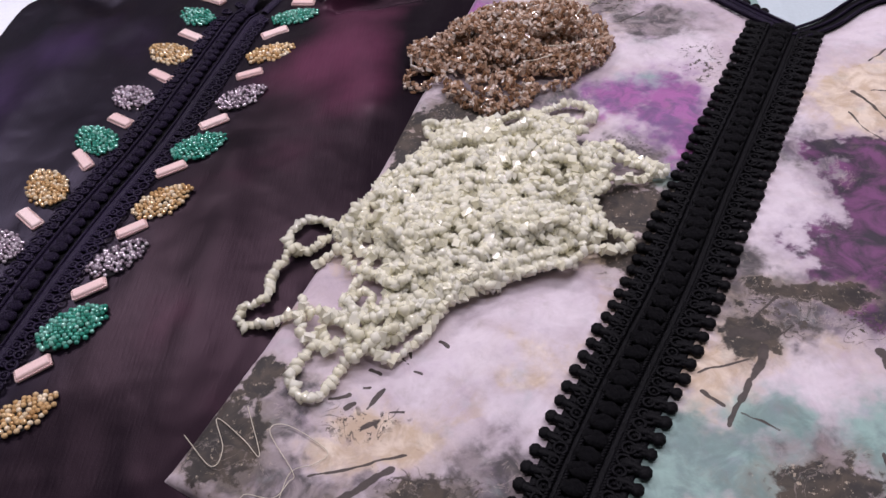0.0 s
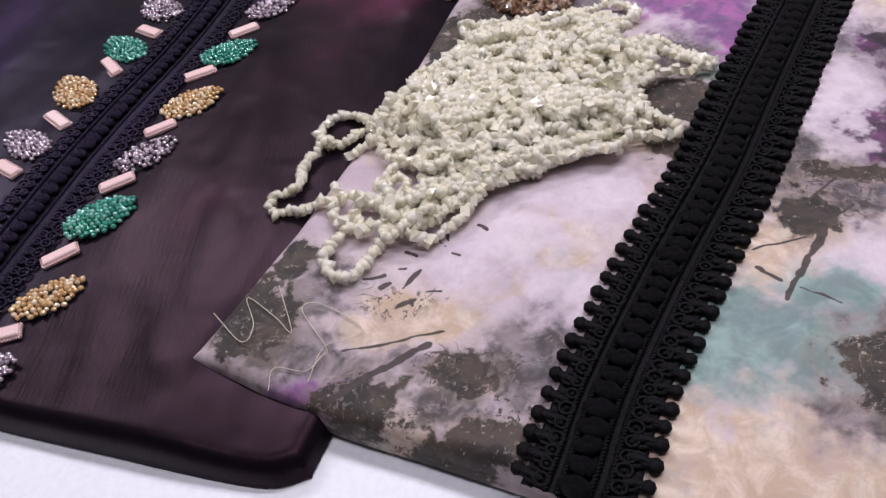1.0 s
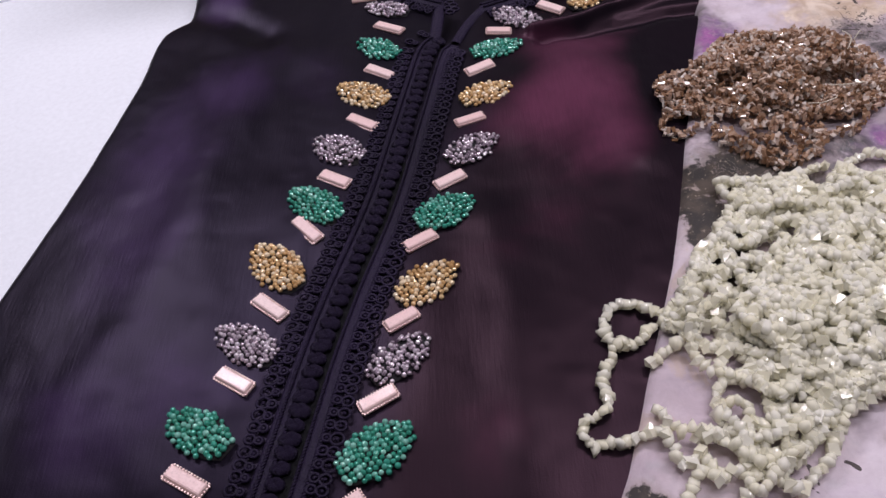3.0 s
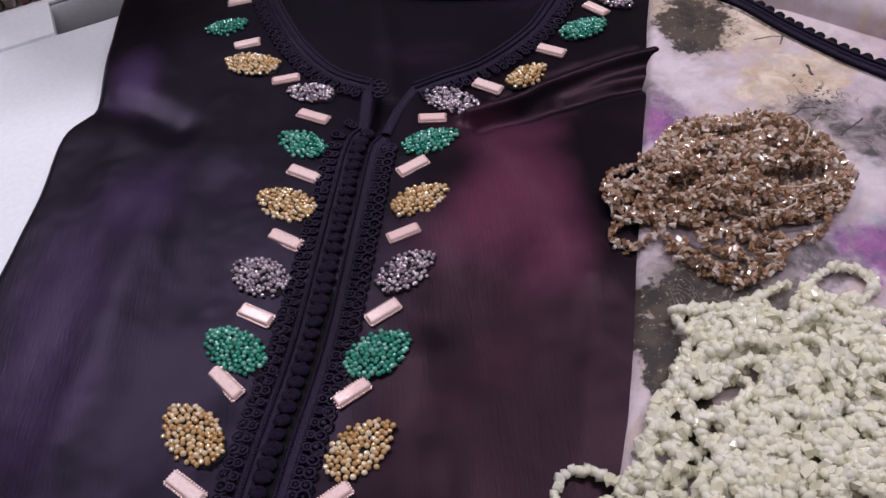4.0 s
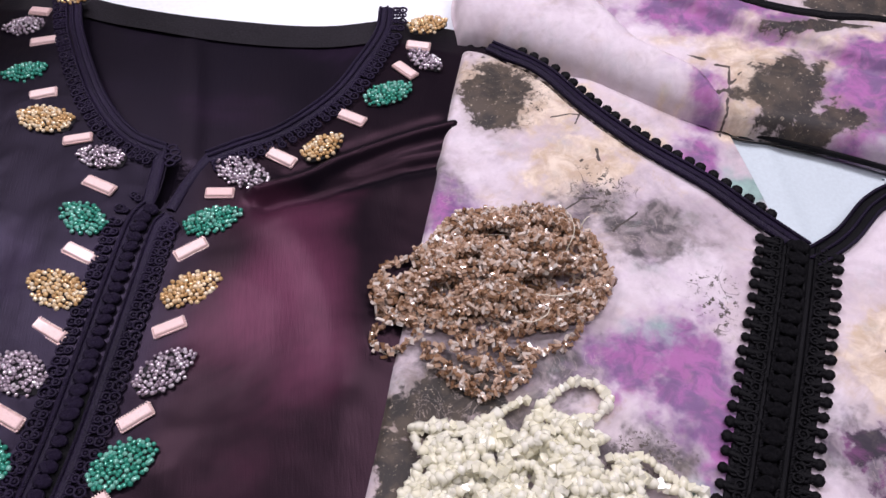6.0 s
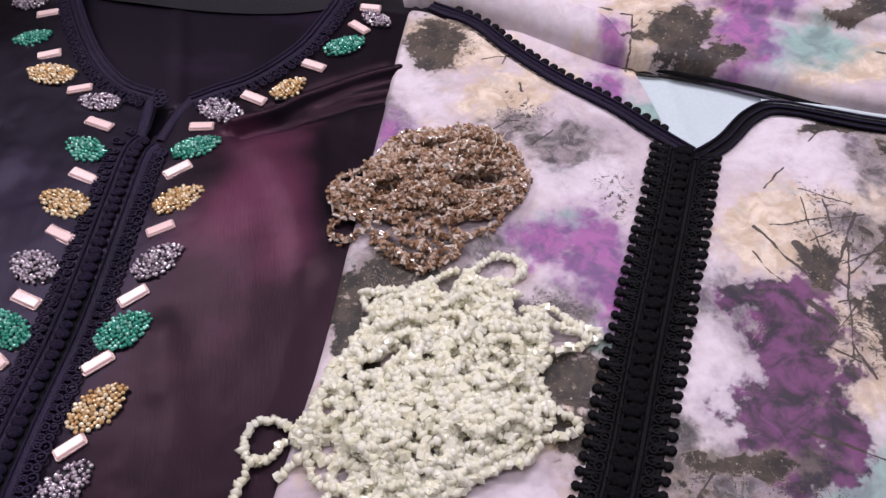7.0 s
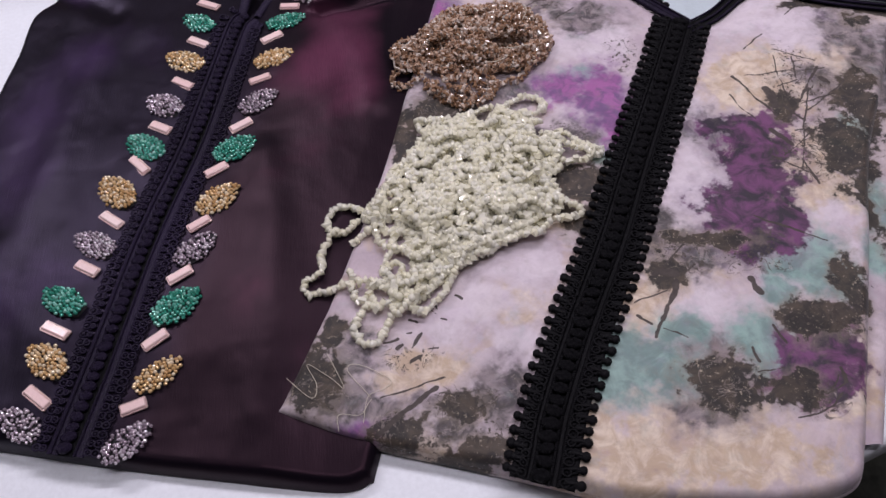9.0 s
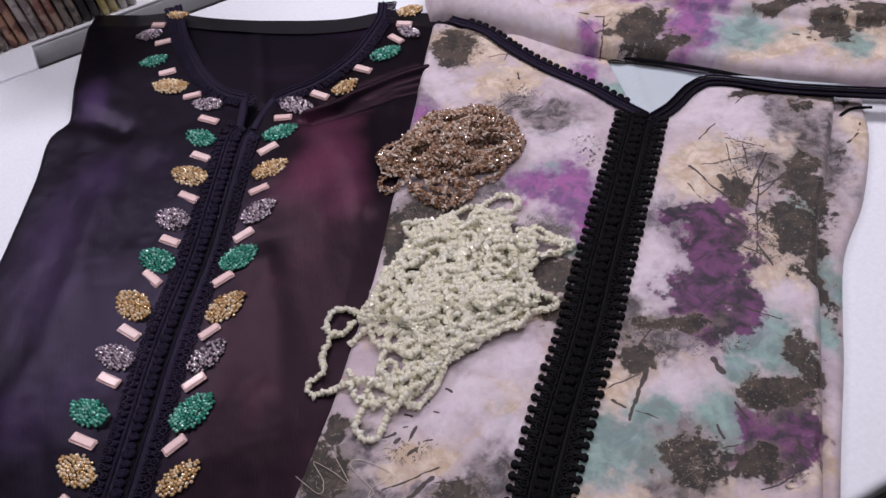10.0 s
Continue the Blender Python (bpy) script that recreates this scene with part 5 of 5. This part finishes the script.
def bead_heap(thing, poly, strands, per, pitch, bend, size, mat, mat_one, base, rise, rnd_, loops, loose, label, long_share=0.0, high=0.017, lump=False, lie=None, stray=0.0003, tumble=0.4, spread=(0.84, 1.05), hollows=(), top_loops=(), flat=0.1):
    cells = {}
    ring = np.vstack([poly, poly[:1]])[:, None].repeat(3, 1).reshape(-1, 2)
    mid_ = poly.mean(0)
    paths = []
    for number_ in range(strands):
        loose_by = np.array([rnd_.uniform(*spread), rnd_.uniform(*spread)])
        path = wander(rnd_, mid_ + (poly - mid_) * loose_by, per, pitch, bend, lie)
        for x, y, rx, ry in hollows if number_ > strands * 0.3 else ():
            off = (path - (x, y)) / (rx, ry)
            far = np.linalg.norm(off, axis=1)[:, None] + 1e-6
            path = np.where(far < 1.4, (x, y) + off / far * (1 + 0.29 * far) * (rx, ry), path)
        paths.append(path)
    shapes = []
    for _ in range(12):
        me_ = mesh_of("bead", *chip(rnd_, *size, lump))
        me_.materials.append(mat_one)
        me_.polygons.foreach_set("use_smooth", [lump and rnd_.random() > flat] * len(me_.polygons))
        shapes.append(me_)
    singles = 0
    for number, path in enumerate(paths + list(loops) + list(top_loops)):
        loop = number >= len(paths)
        if loop:
            path = spline(path, max(4, int(length(spline(path)) / pitch)))
        zs = []
        for p in path:
            key = (round(p[0] / 0.003), round(p[1] / 0.003))
            zs.append(cells.get(key, 0.0))
        cap = np.clip(0.003 + 0.55 * away(path, ring), 0.003, high) if not loop else np.full(len(path), 0.004 if number < len(paths) + len(loops) else high + 0.002)
        zs = np.minimum(zs, cap)
        zs = np.convolve(np.pad(zs, 3, mode="edge"), np.ones(7) / 7, "valid")
        floor_ = base(path)
        h_, soft_ = Heap(), []
        for p, zz, fl in zip(path, zs, floor_):
            key = (round(p[0] / 0.003), round(p[1] / 0.003))
            for ox in (-1, 0, 1):
                for oy in (-1, 0, 1):
                    k2 = (key[0] + ox, key[1] + oy)
                    cells[k2] = max(cells.get(k2, 0.0), min(zz + rise, 0.03)) if (ox or oy) else min(max(cells.get(k2, 0.0), zz) + rise, 0.03)
        way = np.gradient(path, axis=0)
        for p, zz, fl, w_ in zip(path, zs, floor_, way):
            turn = Euler((rnd_.uniform(0, 6), rnd_.gauss(0, tumble), math.atan2(w_[1], w_[0]) + rnd_.gauss(0, tumble))).to_matrix()
            around, out_ = rnd_.uniform(0, 6.283), stray * math.sqrt(rnd_.random())
            across = out_ * math.cos(around) / (math.hypot(w_[0], w_[1]) + 1e-9)
            place = Vector((p[0] - w_[1] * across, p[1] + w_[0] * across, fl + size[2] * 0.45 + zz + stray * 0.6 + out_ * math.sin(around)))
            if (loop or number >= len(paths) - 2) and singles < 300:
                ob = new("bead", rnd_.choice(shapes))
                ob.matrix_world = Matrix.Translation(place) @ turn.to_4x4() @ Matrix.Scale(rnd_.uniform(0.85, 1.15), 4)
                ob.parent = thing
                singles += 1
                continue
            s = (size[0] * (1.6 if rnd_.random() < long_share else 1), size[1], size[2])
            v_, f_ = chip(rnd_, *s, lump and rnd_.random() > 0.2)
            soft_.extend([len(f_) > 6 and rnd_.random() > flat] * len(f_))
            h_.put(v_ @ np.array(turn).T + np.array(place), f_)
        if h_.n:
            me_ = h_.mesh("bead_strand")
            me_.polygons.foreach_set("use_smooth", soft_)
            tagged(linked("bead_strand", me_, mat, thing, label, smooth=False), kind="stuff")
        st = np.c_[path, floor_ + zs + size[2] * 0.45]
        if loose and number % 5 == 0:
            linked("thread", mesh_of("thread", *tube(st, 0.00025, 4)), THREAD, thing)


IV_POLY = np.array([(0.060, 0.366), (0.066, 0.395), (0.072, 0.425), (0.086, 0.445), (0.100, 0.466), (0.112, 0.484), (0.122, 0.502), (0.150, 0.506), (0.176, 0.516), (0.200, 0.508), (0.214, 0.484), (0.212, 0.462), (0.196, 0.444), (0.206, 0.420), (0.186, 0.402), (0.160, 0.394), (0.134, 0.382), (0.114, 0.368), (0.098, 0.350), (0.078, 0.342)])
BR_POLY = np.array([(0.095, 0.596), (0.092, 0.576), (0.106, 0.566), (0.124, 0.560), (0.134, 0.548), (0.160, 0.552), (0.188, 0.556), (0.206, 0.562), (0.217, 0.578), (0.213, 0.600), (0.200, 0.624), (0.183, 0.631), (0.165, 0.627), (0.146, 0.632), (0.127, 0.614), (0.109, 0.607)])
IV_LOOPS = [
    [(0.074, 0.432), (0.061, 0.441), (0.050, 0.437), (0.047, 0.426), (0.052, 0.419), (0.060, 0.421), (0.067, 0.428)],
    [(0.054, 0.420), (0.048, 0.413), (0.044, 0.401), (0.043, 0.389), (0.034, 0.384), (0.034, 0.374), (0.044, 0.374), (0.064, 0.376)],
    [(0.074, 0.360), (0.068, 0.352), (0.065, 0.342), (0.070, 0.333), (0.077, 0.332), (0.083, 0.340), (0.088, 0.350)],
    [(0.166, 0.506), (0.175, 0.515), (0.186, 0.524), (0.199, 0.523), (0.205, 0.514), (0.196, 0.506), (0.184, 0.505), (0.174, 0.509)],
    [(0.146, 0.498), (0.132, 0.507), (0.119, 0.510), (0.113, 0.504), (0.117, 0.497), (0.132, 0.497)],
    [(0.200, 0.486), (0.214, 0.484), (0.226, 0.474), (0.238, 0.465), (0.226, 0.461), (0.210, 0.458)],
    [(0.196, 0.430), (0.206, 0.424), (0.216, 0.417), (0.208, 0.411), (0.196, 0.410)],
    [(0.112, 0.508), (0.124, 0.507), (0.138, 0.506), (0.152, 0.512), (0.166, 0.518)],
    [(0.104, 0.470), (0.096, 0.466), (0.091, 0.458), (0.095, 0.451), (0.103, 0.453), (0.108, 0.461)],
]
IV_CURLS = [
    [(0.063, 0.374), (0.068, 0.362), (0.075, 0.366), (0.079, 0.355), (0.086, 0.359), (0.091, 0.349), (0.098, 0.355), (0.108, 0.364)],
    [(0.062, 0.386), (0.068, 0.376), (0.076, 0.374), (0.086, 0.366), (0.094, 0.360)],
    [(0.204, 0.478), (0.214, 0.473), (0.222, 0.470), (0.232, 0.463)],
    [(0.176, 0.462), (0.188, 0.463), (0.193, 0.452), (0.186, 0.441), (0.174, 0.442), (0.170, 0.452), (0.177, 0.458), (0.184, 0.452)],
    [(0.118, 0.424), (0.110, 0.432), (0.101, 0.426), (0.104, 0.414), (0.116, 0.410), (0.128, 0.414), (0.134, 0.424)],
    [(0.150, 0.470), (0.140, 0.462), (0.142, 0.449), (0.155, 0.446), (0.163, 0.455), (0.160, 0.468)],
    [(0.084, 0.432), (0.080, 0.418), (0.083, 0.404), (0.092, 0.398)],
    [(0.170, 0.412), (0.178, 0.418), (0.190, 0.415), (0.192, 0.404), (0.182, 0.398)],
    [(0.120, 0.480), (0.134, 0.484), (0.148, 0.480), (0.156, 0.490), (0.170, 0.494)],
]
BR_LOOPS = [
    [(0.106, 0.568), (0.098, 0.565), (0.096, 0.556), (0.103, 0.551), (0.112, 0.554), (0.118, 0.562), (0.114, 0.570)],
    [(0.150, 0.552), (0.162, 0.545), (0.174, 0.543), (0.187, 0.545), (0.197, 0.551), (0.206, 0.562)],
    [(0.122, 0.560), (0.121, 0.547), (0.128, 0.537), (0.136, 0.528), (0.146, 0.522), (0.157, 0.525), (0.168, 0.531), (0.173, 0.541), (0.166, 0.547)],
    [(0.128, 0.552), (0.127, 0.540), (0.138, 0.536), (0.143, 0.526), (0.152, 0.524), (0.156, 0.533), (0.150, 0.542), (0.152, 0.553)],
    [(0.134, 0.550), (0.140, 0.541), (0.150, 0.538), (0.146, 0.530), (0.136, 0.531), (0.131, 0.538)],
    [(0.160, 0.548), (0.158, 0.539), (0.163, 0.532), (0.170, 0.536), (0.170, 0.545)],
]


def on_both(p):
    """The printed cloth, or the satin beside its left edge."""
    edge_ = np.interp(p[:, 1], L_LEFT[:, 1], L_LEFT[:, 0])
    k_ = np.clip((p[:, 0] - edge_) / 0.008, 0, 1)
    return on_dark(p) * (1 - k_) + on_light(p) * k_


rnd = random.Random(21)
ivory = empty("ivory_bead_heap", "tangled heap of ivory glass chip bead strands", "beads")
bead_heap(ivory, IV_POLY, 33, 112, 0.0029, 0.26, (0.0048, 0.0064, 0.0060), IVORY, IVORY_ONE, on_both, 0.0018, rnd, IV_LOOPS, False, "strand of ivory glass chips", high=0.013, lump=True, stray=0.0009, tumble=0.7, spread=(0.88, 1.10), top_loops=IV_CURLS, flat=0.2)
amber = empty("amber_bead_heap", "tangled heap of amber brown glass bead strands", "beads")
HOLLOWS = [(0.160, 0.607, 0.017, 0.0060), (0.187, 0.575, 0.017, 0.0060), (0.133, 0.577, 0.010, 0.0045), (0.148, 0.591, 0.008, 0.004), (0.203, 0.593, 0.006, 0.005), (0.118, 0.592, 0.007, 0.004)]
bead_heap(amber, BR_POLY + np.array([0.003, 0.0]), 25, 230, 0.00095, 0.075, (0.0036, 0.0020, 0.0016), BROWN, BROWN_ONE, on_both, 0.0016, rnd, BR_LOOPS, True, "strand of amber glass beads", 0.2, lie=0.0, stray=0.0026, tumble=1.0, spread=(0.93, 1.03), hollows=HOLLOWS)
for pts in ([(0.168, 0.556), (0.174, 0.553), (0.181, 0.556), (0.184, 0.561)], [(0.196, 0.590), (0.203, 0.602), (0.204, 0.616)], [(0.178, 0.570), (0.190, 0.566), (0.205, 0.570)], [(0.207, 0.606), (0.214, 0.614)]):
    c = spline(pts, 40)
    linked("thread", mesh_of("thread", *tube(np.c_[c, on_light(c) + 0.012 + 0.003 * np.sin(np.linspace(0, 3.1, 40))], 0.0003, 5)), THREAD, amber, "pale thread end")

# loose threads
for pts in ([(0.024, 0.316), (0.039, 0.302), (0.042, 0.310), (0.036, 0.324), (0.050, 0.314), (0.058, 0.307), (0.048, 0.330)],
            [(0.055, 0.280), (0.055, 0.290), (0.067, 0.289), (0.072, 0.296), (0.073, 0.300), (0.060, 0.318), (0.067, 0.321), (0.085, 0.310), (0.081, 0.304), (0.072, 0.300), (0.069, 0.284)]):
    c = spline(pts, 120)
    tagged(linked("loose_thread", mesh_of("loose_thread", *tube(np.c_[c, on_light(c) + 0.0003], 0.00018, 5)), THREAD), "fine pale loose thread lying on the printed cloth", "thread")
